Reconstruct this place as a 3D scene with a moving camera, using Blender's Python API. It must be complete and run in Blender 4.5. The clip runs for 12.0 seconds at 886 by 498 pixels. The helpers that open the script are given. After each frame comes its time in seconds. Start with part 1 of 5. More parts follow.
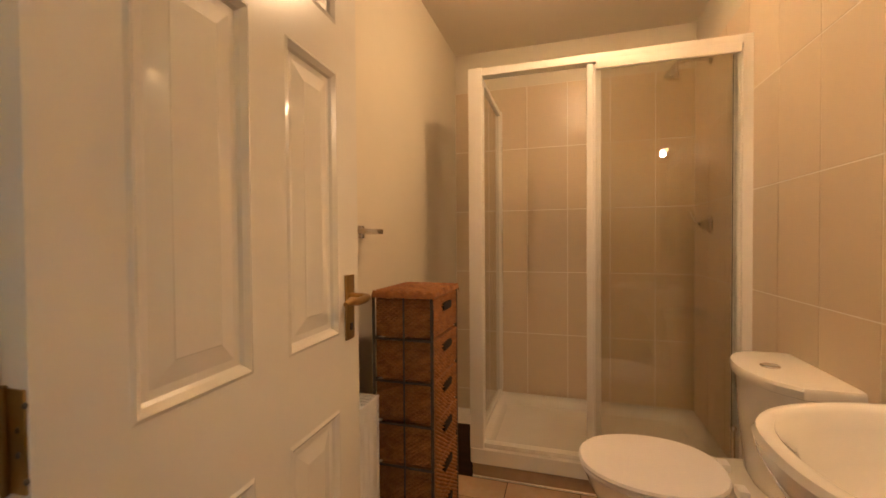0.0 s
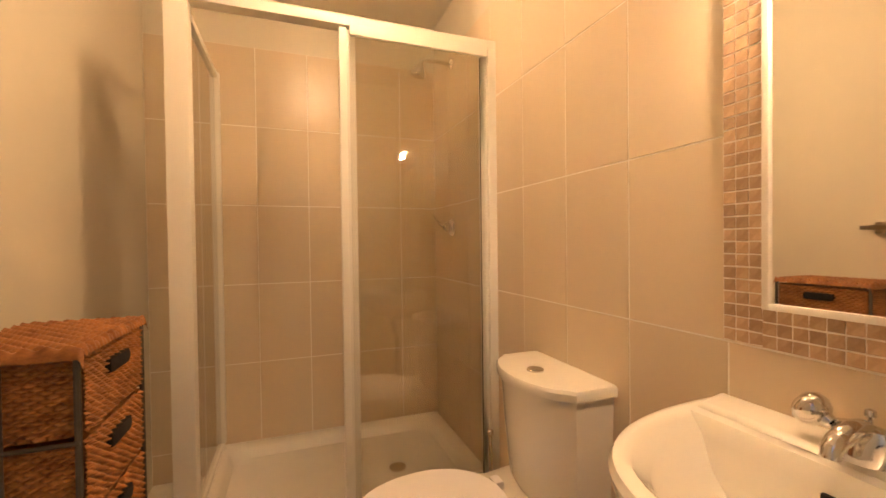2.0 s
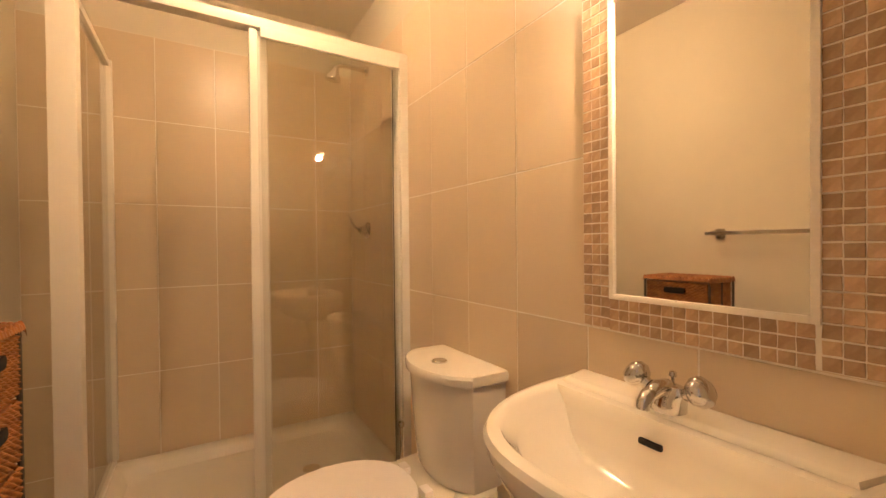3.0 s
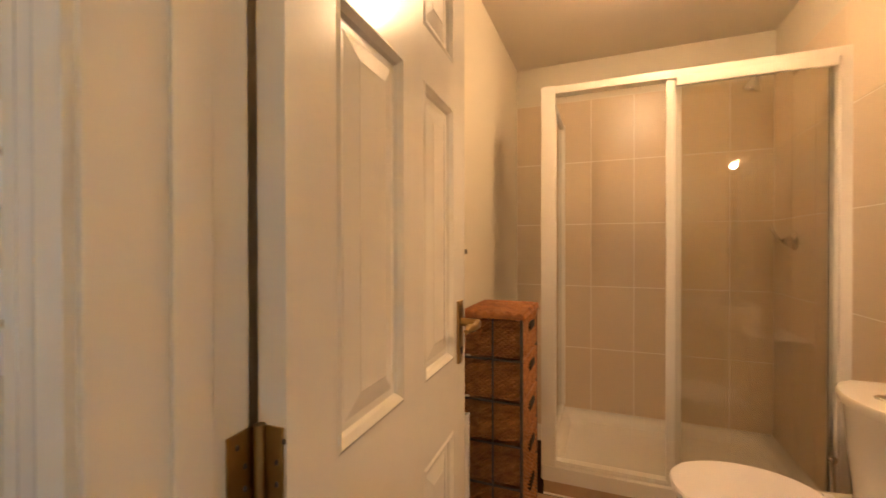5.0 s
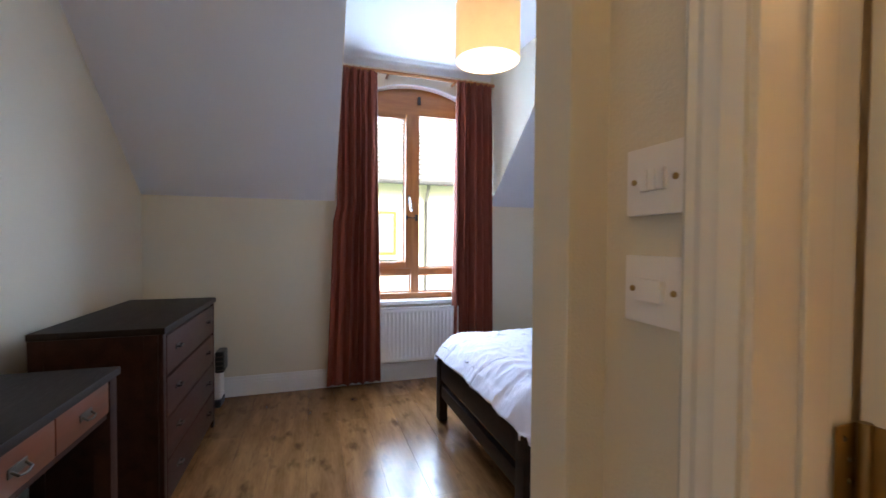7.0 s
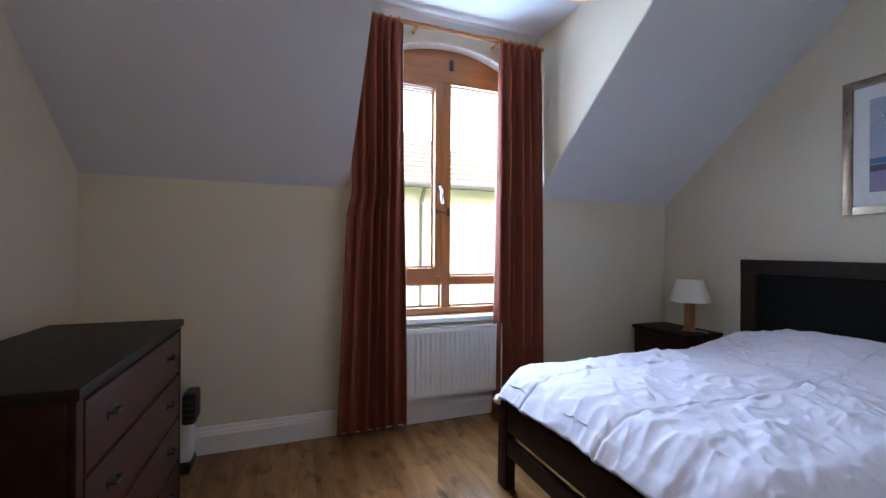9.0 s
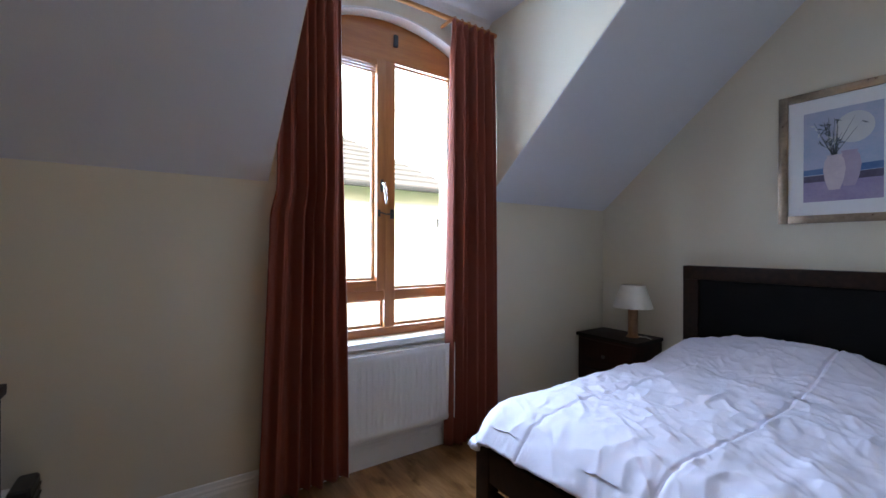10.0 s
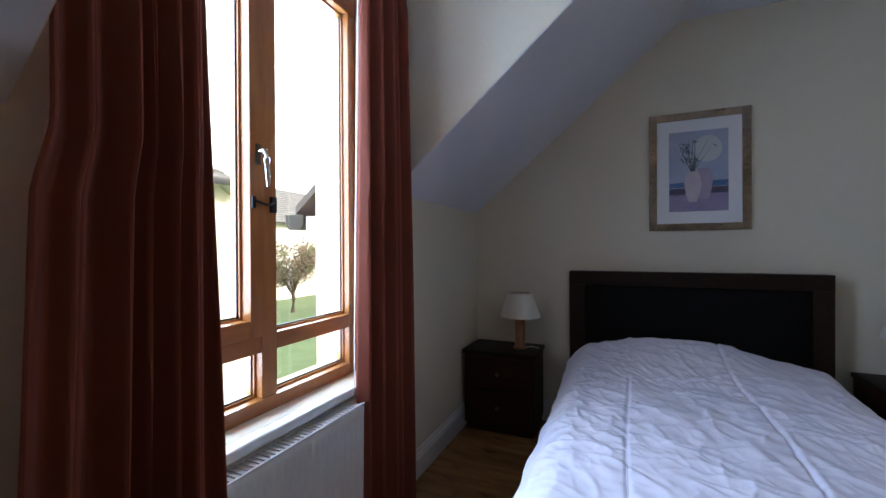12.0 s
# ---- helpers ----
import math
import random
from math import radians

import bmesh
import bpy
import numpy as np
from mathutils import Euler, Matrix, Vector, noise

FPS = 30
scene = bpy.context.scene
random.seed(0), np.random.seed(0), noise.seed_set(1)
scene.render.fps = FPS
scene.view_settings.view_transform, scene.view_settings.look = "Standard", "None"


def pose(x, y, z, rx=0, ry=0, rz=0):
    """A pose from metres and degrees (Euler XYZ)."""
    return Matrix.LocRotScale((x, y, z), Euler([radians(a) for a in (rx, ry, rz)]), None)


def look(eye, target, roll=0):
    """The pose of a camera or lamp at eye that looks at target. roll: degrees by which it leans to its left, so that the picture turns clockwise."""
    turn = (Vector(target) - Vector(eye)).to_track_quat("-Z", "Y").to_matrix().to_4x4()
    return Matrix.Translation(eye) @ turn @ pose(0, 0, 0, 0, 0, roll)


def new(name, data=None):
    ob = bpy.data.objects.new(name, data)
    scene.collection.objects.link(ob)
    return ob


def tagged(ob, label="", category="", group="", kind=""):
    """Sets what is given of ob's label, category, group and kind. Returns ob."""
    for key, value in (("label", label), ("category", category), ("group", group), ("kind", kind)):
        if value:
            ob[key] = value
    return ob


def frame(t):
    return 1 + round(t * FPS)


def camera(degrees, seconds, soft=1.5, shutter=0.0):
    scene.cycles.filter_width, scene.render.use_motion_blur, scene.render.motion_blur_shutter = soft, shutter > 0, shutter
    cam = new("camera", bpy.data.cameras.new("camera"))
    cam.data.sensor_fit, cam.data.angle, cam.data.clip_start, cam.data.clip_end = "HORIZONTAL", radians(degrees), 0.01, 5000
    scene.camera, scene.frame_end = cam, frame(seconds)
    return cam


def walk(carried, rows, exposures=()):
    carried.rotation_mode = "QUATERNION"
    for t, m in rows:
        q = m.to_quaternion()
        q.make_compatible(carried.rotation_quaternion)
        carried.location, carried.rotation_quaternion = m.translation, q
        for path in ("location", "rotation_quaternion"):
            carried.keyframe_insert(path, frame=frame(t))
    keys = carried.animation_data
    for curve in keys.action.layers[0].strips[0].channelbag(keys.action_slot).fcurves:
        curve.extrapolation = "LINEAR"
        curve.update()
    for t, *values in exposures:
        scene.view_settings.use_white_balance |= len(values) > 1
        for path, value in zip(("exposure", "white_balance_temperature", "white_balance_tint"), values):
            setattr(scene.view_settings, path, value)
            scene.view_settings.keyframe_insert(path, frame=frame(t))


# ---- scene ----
cam = camera(94.5, 12.0, shutter=0.15)
PATH = [
    (0, (0.336, 0.591, 1.151), (-0.247, 2.504, 1.115), -0.4),
    (0.5, (0.278, 0.73, 1.123), (0.067, 2.718, 1.086), -0.5),
    (1, (0.25, 0.881, 1.122), (0.313, 2.88, 1.084), -0.6),
    (1.5, (0.231, 0.992, 1.138), (0.596, 2.958, 1.103), -0.6),
    (2, (0.249, 1.011, 1.148), (0.938, 2.888, 1.119), -0.7),
    (2.5, (0.265, 0.979, 1.15), (1.239, 2.725, 1.12), -0.8),
    (2.7, (0.262, 0.951, 1.145), (1.315, 2.651, 1.124), -0.5),
    (4.5, (0.186, 0.634, 1.184), (0.121, 2.633, 1.168), -0.6),
    (5, (0.17, 0.497, 1.209), (-0.568, 2.356, 1.196), -0.1),
    (5.5, (0.194, 0.409, 1.229), (-1.072, 1.957, 1.208), 0.2),
    (6, (0.216, 0.346, 1.23), (-1.364, 1.572, 1.205), 0.3),
    (6.5, (0.189, 0.297, 1.225), (-1.572, 1.244, 1.19), 0.3),
    (7, (0.097, 0.271, 1.209), (-1.808, 0.877, 1.165), 0.4),
    (7.2, (0.054, 0.252, 1.198), (-1.885, 0.739, 1.158), 0.5),
    (8.8, (-0.671, 0.112, 1.142), (-2.572, 0.734, 1.142), 0.4),
    (9, (-0.765, 0.111, 1.145), (-2.638, 0.811, 1.146), 0.4),
    (9.5, (-1.01, 0.081, 1.169), (-2.783, 1.007, 1.172), 0.4),
    (10, (-1.262, 0.031, 1.203), (-2.916, 1.156, 1.199), 0.2),
    (10.5, (-1.571, -0.018, 1.22), (-3.053, 1.325, 1.211), 0.1),
    (11, (-1.84, -0.03, 1.224), (-3.113, 1.513, 1.225), -0.1),
    (11.5, (-2.097, 0.01, 1.239), (-3.135, 1.72, 1.232), -0.2),
    (12, (-2.32, 0.075, 1.252), (-3.125, 1.906, 1.245), -0.3),
]
EXPO = [(0.0, 1.45), (0.5, 1.65), (1.0, 1.9), (2.7, 1.85), (4.5, 1.7), (5.5, 1.85), (6.0, 1.75), (6.5, 1.52), (7.2, 1.16), (8.8, 0.95), (9.5, 0.85), (10.5, 0.48), (12.0, 0.08)]
walk(cam, [(t, look(eye, target, roll)) for t, eye, target, roll in PATH], EXPO)

# ---- world, sun and lamps ----
world = bpy.data.worlds.new("sky")
scene.world = world
world.use_nodes = True
wn = world.node_tree.nodes
sky = wn.new("ShaderNodeTexSky")
sky.sky_type, sky.sun_disc = "NISHITA", False
sky.sun_elevation, sky.sun_rotation = radians(37), radians(72)
sky.air_density, sky.dust_density = 1.0, 8.0
world.node_tree.links.new(sky.outputs[0], wn["Background"].inputs[0])
wn["Background"].inputs[1].default_value = 0.15


def lamp(name, kind, m, energy, color, **more):
    data = bpy.data.lights.new(name, kind)
    data.energy, data.color = energy, color
    ob = new(name, data)
    ob.matrix_world = m
    return ob, data


SUN, sun_data = lamp("sun", "SUN", look((0, 0, 20), (-9.0, -3.0, 12.8)), 5.0, (1, 0.97, 0.92))
sun_data.angle = radians(12)
win_ob, win_lamp = lamp("window_daylight", "AREA", look((-3.56, 1.135, 1.6), (0.0, 1.135, 1.45)), 80, (0.47, 0.665, 1.0))
win_lamp.shape, win_lamp.size, win_lamp.size_y = "RECTANGLE", 0.96, 1.75
bath_ob, bath_lamp = lamp("bath_lamp_light", "POINT", pose(0.43, 2.19, 2.31), 7.2, (1.0, 0.64, 0.35))
wall_ob, wall_lamp = lamp("mirror_lamp_light", "SPOT", look((0.972, 1.318, 1.752), (0.22, 2.30, 0.60)), 9.5, (1.0, 0.64, 0.36))
wall_lamp.spot_size, wall_lamp.spot_blend = radians(132), 0.75
wall_lamp.shadow_soft_size = 0.02
bath_lamp.shadow_soft_size = 0.08
pend_ob, pend_lamp = lamp("pendant_light", "POINT", pose(-2.03, 1.20, 2.36), 0.35, (1.0, 0.80, 0.58))
# unseen warm lamp, assumed from shadow under the switch plates; brightens the lobby
lob_ob, lob_lamp = lamp("assumed_lobby_light", "POINT", pose(0.45, 0.05, 2.58), 3.8, (1.0, 0.56, 0.10))
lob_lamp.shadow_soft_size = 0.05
pend_lamp.shadow_soft_size = 0.04


# ---- materials ----
def mat(name, color, rough=0.5, metal=0.0, vary=0.0, scale=8.0, bump=0.0, bscale=60.0, stretch=(1, 1, 1), second=None, spec=None, obj_vary=0.0, coat=0.0, trans=0.0):
    """Principled material with two scales of colour variation and fine relief."""
    m = bpy.data.materials.new(name)
    m.use_nodes = True
    n, l = m.node_tree.nodes, m.node_tree.links
    b = n["Principled BSDF"]
    b.inputs["Roughness"].default_value, b.inputs["Metallic"].default_value = rough, metal
    if coat:
        b.inputs["Coat Weight"].default_value, b.inputs["Coat Roughness"].default_value = coat, 0.08
    if spec is not None:
        b.inputs["Specular IOR Level"].default_value = spec
    c = n.new("ShaderNodeTexCoord")
    mp = n.new("ShaderNodeMapping")
    mp.inputs["Scale"].default_value = stretch
    l.new(c.outputs["Object"], mp.inputs[0])
    base = (*color, 1)
    b.inputs["Base Color"].default_value = base
    if vary or second:
        a, d = n.new("ShaderNodeTexNoise"), n.new("ShaderNodeTexNoise")
        a.inputs["Scale"].default_value, a.inputs["Detail"].default_value = scale, 5
        d.inputs["Scale"].default_value, d.inputs["Detail"].default_value = scale * 7, 3
        l.new(mp.outputs[0], a.inputs["Vector"])
        l.new(mp.outputs[0], d.inputs["Vector"])
        mx = n.new("ShaderNodeMath")
        mx.operation = "MULTIPLY_ADD"
        mx.inputs[1].default_value = 0.35
        l.new(d.outputs["Fac"], mx.inputs[0])
        l.new(a.outputs["Fac"], mx.inputs[2])
        r = n.new("ShaderNodeValToRGB")
        r.color_ramp.elements[0].position, r.color_ramp.elements[1].position = 0.45, 0.9
        lo = second if second else tuple(v * (1 - vary) for v in color)
        r.color_ramp.elements[0].color, r.color_ramp.elements[1].color = (*lo, 1), base
        l.new(mx.outputs[0], r.inputs[0])
        out = r.outputs[0]
        if obj_vary:
            oi, hv, mr = n.new("ShaderNodeObjectInfo"), n.new("ShaderNodeHueSaturation"), n.new("ShaderNodeMapRange")
            mr.inputs["To Min"].default_value, mr.inputs["To Max"].default_value = 1 - obj_vary, 1 + obj_vary
            l.new(oi.outputs["Random"], mr.inputs[0])
            l.new(mr.outputs[0], hv.inputs["Value"])
            l.new(out, hv.inputs["Color"])
            out = hv.outputs[0]
        l.new(out, b.inputs["Base Color"])
        rr = n.new("ShaderNodeMapRange")
        rr.inputs["To Min"].default_value, rr.inputs["To Max"].default_value = max(0.03, rough * 0.8), min(1, rough * 1.2)
        l.new(d.outputs["Fac"], rr.inputs[0])
        l.new(rr.outputs[0], b.inputs["Roughness"])
    if bump:
        t, bp = n.new("ShaderNodeTexNoise"), n.new("ShaderNodeBump")
        t.inputs["Scale"].default_value, t.inputs["Detail"].default_value = bscale, 4
        bp.inputs["Strength"].default_value, bp.inputs["Distance"].default_value = bump, 0.004
        l.new(mp.outputs[0], t.inputs["Vector"])
        l.new(t.outputs["Fac"], bp.inputs["Height"])
        l.new(bp.outputs[0], b.inputs["Normal"])
    return m


def glow(name, color, strength):
    m = bpy.data.materials.new(name)
    m.use_nodes = True
    b = m.node_tree.nodes["Principled BSDF"]
    b.inputs["Base Color"].default_value = (*color, 1)
    b.inputs["Emission Color"].default_value, b.inputs["Emission Strength"].default_value = (*color, 1), strength
    return m


def glass(name, tint, rough=0.0, ior=1.5):
    """Thin pane: see-through with a mirror sheen that grows at grazing angles."""
    m = bpy.data.materials.new(name)
    m.use_nodes = True
    n, l = m.node_tree.nodes, m.node_tree.links
    n.remove(n["Principled BSDF"])
    tr, gl, mx, fr = n.new("ShaderNodeBsdfTransparent"), n.new("ShaderNodeBsdfGlossy"), n.new("ShaderNodeMixShader"), n.new("ShaderNodeFresnel")
    tr.inputs[0].default_value = (*tint, 1)
    gl.inputs["Roughness"].default_value = rough
    fr.inputs[0].default_value = ior
    l.new(fr.outputs[0], mx.inputs[0])
    l.new(tr.outputs[0], mx.inputs[1])
    l.new(gl.outputs[0], mx.inputs[2])
    l.new(mx.outputs[0], n["Material Output"].inputs[0])
    return m


CREAM = mat("cream_wall_paint", (0.70, 0.635, 0.51), 0.75, vary=0.05, scale=1.5, bump=0.25, bscale=220)
CEIL = mat("white_ceiling_paint", (0.70, 0.70, 0.74), 0.8, vary=0.04, scale=1.2, bump=0.2, bscale=200)
BATHCEIL = mat("bath_ceiling_paint", (0.76, 0.70, 0.60), 0.8, vary=0.05, scale=1.2, bump=0.2, bscale=200)
GLOSS = mat("white_gloss_paint", (0.80, 0.76, 0.68), 0.24, vary=0.04, scale=3, bump=0.08, bscale=40, coat=0.3)
SKIRT = mat("white_skirting_paint", (0.78, 0.77, 0.76), 0.35, vary=0.05, scale=5, bump=0.06, bscale=50)
TILE = mat("beige_marbled_tile", (0.69, 0.562, 0.398), 0.3, vary=0.04, scale=1.7, obj_vary=0.03)
_g = TILE.node_tree.nodes.new("ShaderNodeNewGeometry")
for _l in list(TILE.node_tree.links):
    if _l.to_node.bl_idname == "ShaderNodeMapping":
        TILE.node_tree.links.remove(_l)
        break
for _k in [n for n in TILE.node_tree.nodes if n.bl_idname == "ShaderNodeMapping"]:
    TILE.node_tree.links.new(_g.outputs["Position"], _k.inputs[0])
for _k in [n for n in TILE.node_tree.nodes if n.bl_idname == "ShaderNodeMapRange"]:
    if _k.inputs["To Max"].default_value < 0.5:
        _k.inputs["To Min"].default_value, _k.inputs["To Max"].default_value = 0.29, 0.32
FTILE = mat("tan_floor_tile", (0.52, 0.37, 0.24), 0.35, second=(0.40, 0.26, 0.16), scale=4, bump=0.06, bscale=50, obj_vary=0.06)
GROUT = mat("pale_grout", (0.92, 0.86, 0.77), 0.85, vary=0.1, scale=20, bump=0.2, bscale=300)
MOSAIC = mat("brown_stone_mosaic", (0.56, 0.39, 0.24), 0.35, second=(0.38, 0.24, 0.135), scale=30, bump=0.1, bscale=200, obj_vary=0.26)
PORCELAIN = mat("white_porcelain", (0.82, 0.77, 0.67), 0.1, vary=0.02, scale=2, coat=0.5)
ACRYLIC = mat("white_acrylic", (0.80, 0.76, 0.68), 0.2, vary=0.03, scale=3, coat=0.3)
WHITEFRAME = mat("white_enamelled_frame", (0.80, 0.76, 0.68), 0.35, vary=0.03, scale=4)
CHROME = mat("polished_chrome", (0.72, 0.70, 0.68), 0.1, 1.0, vary=0.08, scale=12)
BRASS = mat("worn_brass", (0.46, 0.30, 0.12), 0.36, 1.0, second=(0.36, 0.23, 0.09), scale=12, bump=0.05, bscale=80)
WICKER = mat("brown_seagrass", (0.45, 0.185, 0.055), 0.5, second=(0.20, 0.068, 0.019), scale=22, bump=0.2, bscale=260, stretch=(1, 1, 2))
IRON = mat("grey_metal_rod", (0.13, 0.115, 0.10), 0.4, 0.7, vary=0.3, scale=30)
# near-black colour holds the shade inside openings that are not cut
HOLE_SHADE = mat("dark_slot_shade", (0.012, 0.009, 0.007), 0.9, vary=0.3, scale=20)
PINE = mat("varnished_orange_pine", (0.44, 0.175, 0.042), 0.32, second=(0.32, 0.11, 0.026), scale=5, bump=0.08, bscale=40, stretch=(6, 6, 0.6), coat=0.12)
PINE_H = mat("varnished_pine_rail", (0.44, 0.175, 0.042), 0.32, second=(0.32, 0.11, 0.026), scale=5, bump=0.08, bscale=40, stretch=(6, 0.6, 6), coat=0.12)
CURTAIN = mat("rust_red_cotton", (0.235, 0.052, 0.028), 0.85, vary=0.18, scale=3, bump=0.35, bscale=500, stretch=(1, 1, 0.6))
LINING = mat("cream_curtain_lining", (0.72, 0.66, 0.58), 0.9, vary=0.08, scale=6, bump=0.3, bscale=400)
BEDWOOD = mat("dark_stained_wood", (0.030, 0.014, 0.008), 0.48, second=(0.012, 0.006, 0.004), scale=4, bump=0.1, bscale=60, stretch=(8, 1, 8), spec=0.14)
LEATHER = mat("black_leather_panel", (0.006, 0.005, 0.005), 0.6, vary=0.3, scale=14, bump=0.35, bscale=160, spec=0.1)
MAHOG = mat("dark_mahogany", (0.042, 0.014, 0.008), 0.46, second=(0.019, 0.007, 0.004), scale=3, bump=0.06, bscale=60, stretch=(1, 6, 6), spec=0.14)
MAHOG_TOP = mat("worn_dark_table_top", (0.026, 0.016, 0.012), 0.5, second=(0.014, 0.008, 0.006), scale=5, bump=0.06, bscale=60, stretch=(1, 6, 6), spec=0.14)
DRAWER = mat("reddish_drawer_wood", (0.19, 0.046, 0.015), 0.35, second=(0.12, 0.036, 0.015), scale=3.5, bump=0.06, bscale=60, stretch=(1, 6, 6), coat=0.2)
CHESTFRONT = mat("dark_reddish_drawer_wood", (0.060, 0.015, 0.007), 0.45, second=(0.032, 0.009, 0.005), scale=3.5, bump=0.06, bscale=60, stretch=(1, 6, 6), spec=0.3)
DUVET = mat("white_cotton_duvet", (0.78, 0.745, 0.87), 0.85, vary=0.04, scale=4, bump=0.18, bscale=350)
MATTRESS = mat("white_mattress_ticking", (0.70, 0.69, 0.68), 0.9, vary=0.06, scale=8, bump=0.3, bscale=250)
RADW = mat("white_radiator_enamel", (0.78, 0.78, 0.78), 0.3, vary=0.03, scale=5)
PLASTIC = mat("white_plastic", (0.84, 0.80, 0.78), 0.35, vary=0.03, scale=6)
SHADE_N = mat("cream_fabric_shade", (0.74, 0.70, 0.62), 0.85, vary=0.06, scale=20, bump=0.3, bscale=300)
LAMPWOOD = mat("light_turned_wood", (0.36, 0.17, 0.075), 0.4, second=(0.24, 0.10, 0.04), scale=8, bump=0.06, bscale=60, stretch=(6, 6, 1))
FRAMEMETAL = mat("bronze_silver_picture_frame", (0.40, 0.32, 0.24), 0.3, 0.9, second=(0.16, 0.12, 0.09), scale=7, bump=0.05, bscale=60)
MOUNT = mat("white_picture_mount", (0.74, 0.74, 0.76), 0.8, vary=0.03, scale=30)
BLACK = mat("black_plastic", (0.02, 0.02, 0.022), 0.4, vary=0.2, scale=20)
RENDERWALL = mat("pale_cream_render", (0.90, 0.88, 0.78), 0.9, vary=0.06, scale=2, bump=0.3, bscale=80)
SLATE = mat("grey_roof_tile", (0.19, 0.185, 0.19), 0.7, vary=0.25, scale=3, bump=0.2, bscale=40, obj_vary=0.1)
LAWN = mat("green_lawn", (0.12, 0.175, 0.085), 0.95, second=(0.08, 0.125, 0.055), scale=2, bump=0.5, bscale=60)
GUTTER = mat("dark_grey_gutter", (0.06, 0.065, 0.075), 0.45, vary=0.2, scale=6)
HOUSEGLASS = mat("dull_house_glass", (0.22, 0.29, 0.36), 0.15, vary=0.2, scale=1.5)
ROADM = mat("grey_asphalt", (0.06, 0.06, 0.06), 0.9, vary=0.25, scale=3, bump=0.3, bscale=80)
BARK = mat("grey_bark", (0.09, 0.065, 0.05), 0.9, vary=0.4, scale=10, bump=0.5, bscale=30)
LEAF = mat("green_leaf", (0.12, 0.18, 0.07), 0.7, second=(0.30, 0.17, 0.17), scale=1.5)
GLASS = glass("clear_window_glass", (0.96, 0.98, 0.97))
SHOWERGLASS = glass("grey_tinted_shower_glass", (0.90, 0.885, 0.84), 0.01, 1.85)
MIRROR = mat("silvered_mirror", (0.90, 0.90, 0.88), 0.015, 1.0)
BULB = glow("warm_bulb_glow", (1.0, 0.66, 0.34), 5)


def lit_shade():
    """Thin fabric round a lit bulb: lets light through."""
    m = mat("lit_cream_fabric", (0.80, 0.62, 0.36), 0.85, second=(0.66, 0.44, 0.20), scale=9, bump=0.3, bscale=200)
    n, l = m.node_tree.nodes, m.node_tree.links
    t, mx = n.new("ShaderNodeBsdfTranslucent"), n.new("ShaderNodeMixShader")
    t.inputs[0].default_value = (0.92, 0.80, 0.60, 1)
    n["Principled BSDF"].inputs["Emission Color"].default_value = (1.0, 0.80, 0.50, 1)
    n["Principled BSDF"].inputs["Emission Strength"].default_value = 0.14
    mx.inputs[0].default_value = 0.6
    l.new(n["Principled BSDF"].outputs[0], mx.inputs[1])
    l.new(t.outputs[0], mx.inputs[2])
    l.new(mx.outputs[0], n["Material Output"].inputs[0])
    return m


LITSHADE = lit_shade()


def floor_planks():
    m = mat("oak_laminate", (0.34, 0.17, 0.065), 0.22, second=(0.17, 0.072, 0.024), scale=2.2, bump=0.04, bscale=40, stretch=(0.9, 6, 1), obj_vary=0.16)
    n, l = m.node_tree.nodes, m.node_tree.links
    b = n["Principled BSDF"]
    src = b.inputs["Base Color"].links[0].from_socket
    c, k, r, mx = n.new("ShaderNodeTexCoord"), n.new("ShaderNodeTexNoise"), n.new("ShaderNodeValToRGB"), n.new("ShaderNodeMix")
    mp = n.new("ShaderNodeMapping")
    mp.inputs["Scale"].default_value = (2.2, 5.0, 1)
    k.inputs["Scale"].default_value, k.inputs["Detail"].default_value = 2.6, 6
    l.new(c.outputs["Object"], mp.inputs[0])
    l.new(mp.outputs[0], k.inputs["Vector"])
    l.new(k.outputs["Fac"], r.inputs[0])
    r.color_ramp.elements[0].position, r.color_ramp.elements[1].position = 0.55, 0.72
    mx.data_type = "RGBA"
    l.new(r.outputs[0], mx.inputs[0])
    l.new(src, mx.inputs[6])
    mx.inputs[7].default_value = (0.10, 0.042, 0.015, 1)
    l.new(mx.outputs[2], b.inputs["Base Color"])
    return m


OAK = floor_planks()


# ---- mesh helpers ----
def mesh(bm, name, material):
    me = bpy.data.meshes.new(name)
    bmesh.ops.recalc_face_normals(bm, faces=bm.faces)
    bm.to_mesh(me)
    bm.free()
    me.materials.append(material)
    return me


def smooth(me, angle=40):
    me.shade_smooth()
    me.set_sharp_from_angle(angle=radians(angle))


def part(name, bm, material, parent=None, label="", soft=True):
    me = mesh(bm, name, material)
    if soft:
        smooth(me)
    ob = new(name, me)
    if parent is not None:
        ob.parent = parent
    return tagged(ob, label)


def thing(name, label, category, group="", m=None):
    ob = new(name)
    if m is not None:
        ob.matrix_world = m
    return tagged(ob, label, category, group)


def add_box(bm, x0, x1, y0, y1, z0, z1, bevel=0.0, seg=2):
    r = bmesh.ops.create_cube(bm, size=1, matrix=Matrix.LocRotScale(((x0 + x1) / 2, (y0 + y1) / 2, (z0 + z1) / 2), None, (abs(x1 - x0), abs(y1 - y0), abs(z1 - z0))))
    if bevel:
        es = {e for v in r["verts"] for e in v.link_edges}
        bmesh.ops.bevel(bm, geom=list(es), offset=bevel, segments=seg, affect="EDGES", profile=0.7)
    return bm


def box(x0, x1, y0, y1, z0, z1, bevel=0.0, seg=2):
    return add_box(bmesh.new(), x0, x1, y0, y1, z0, z1, bevel, seg)


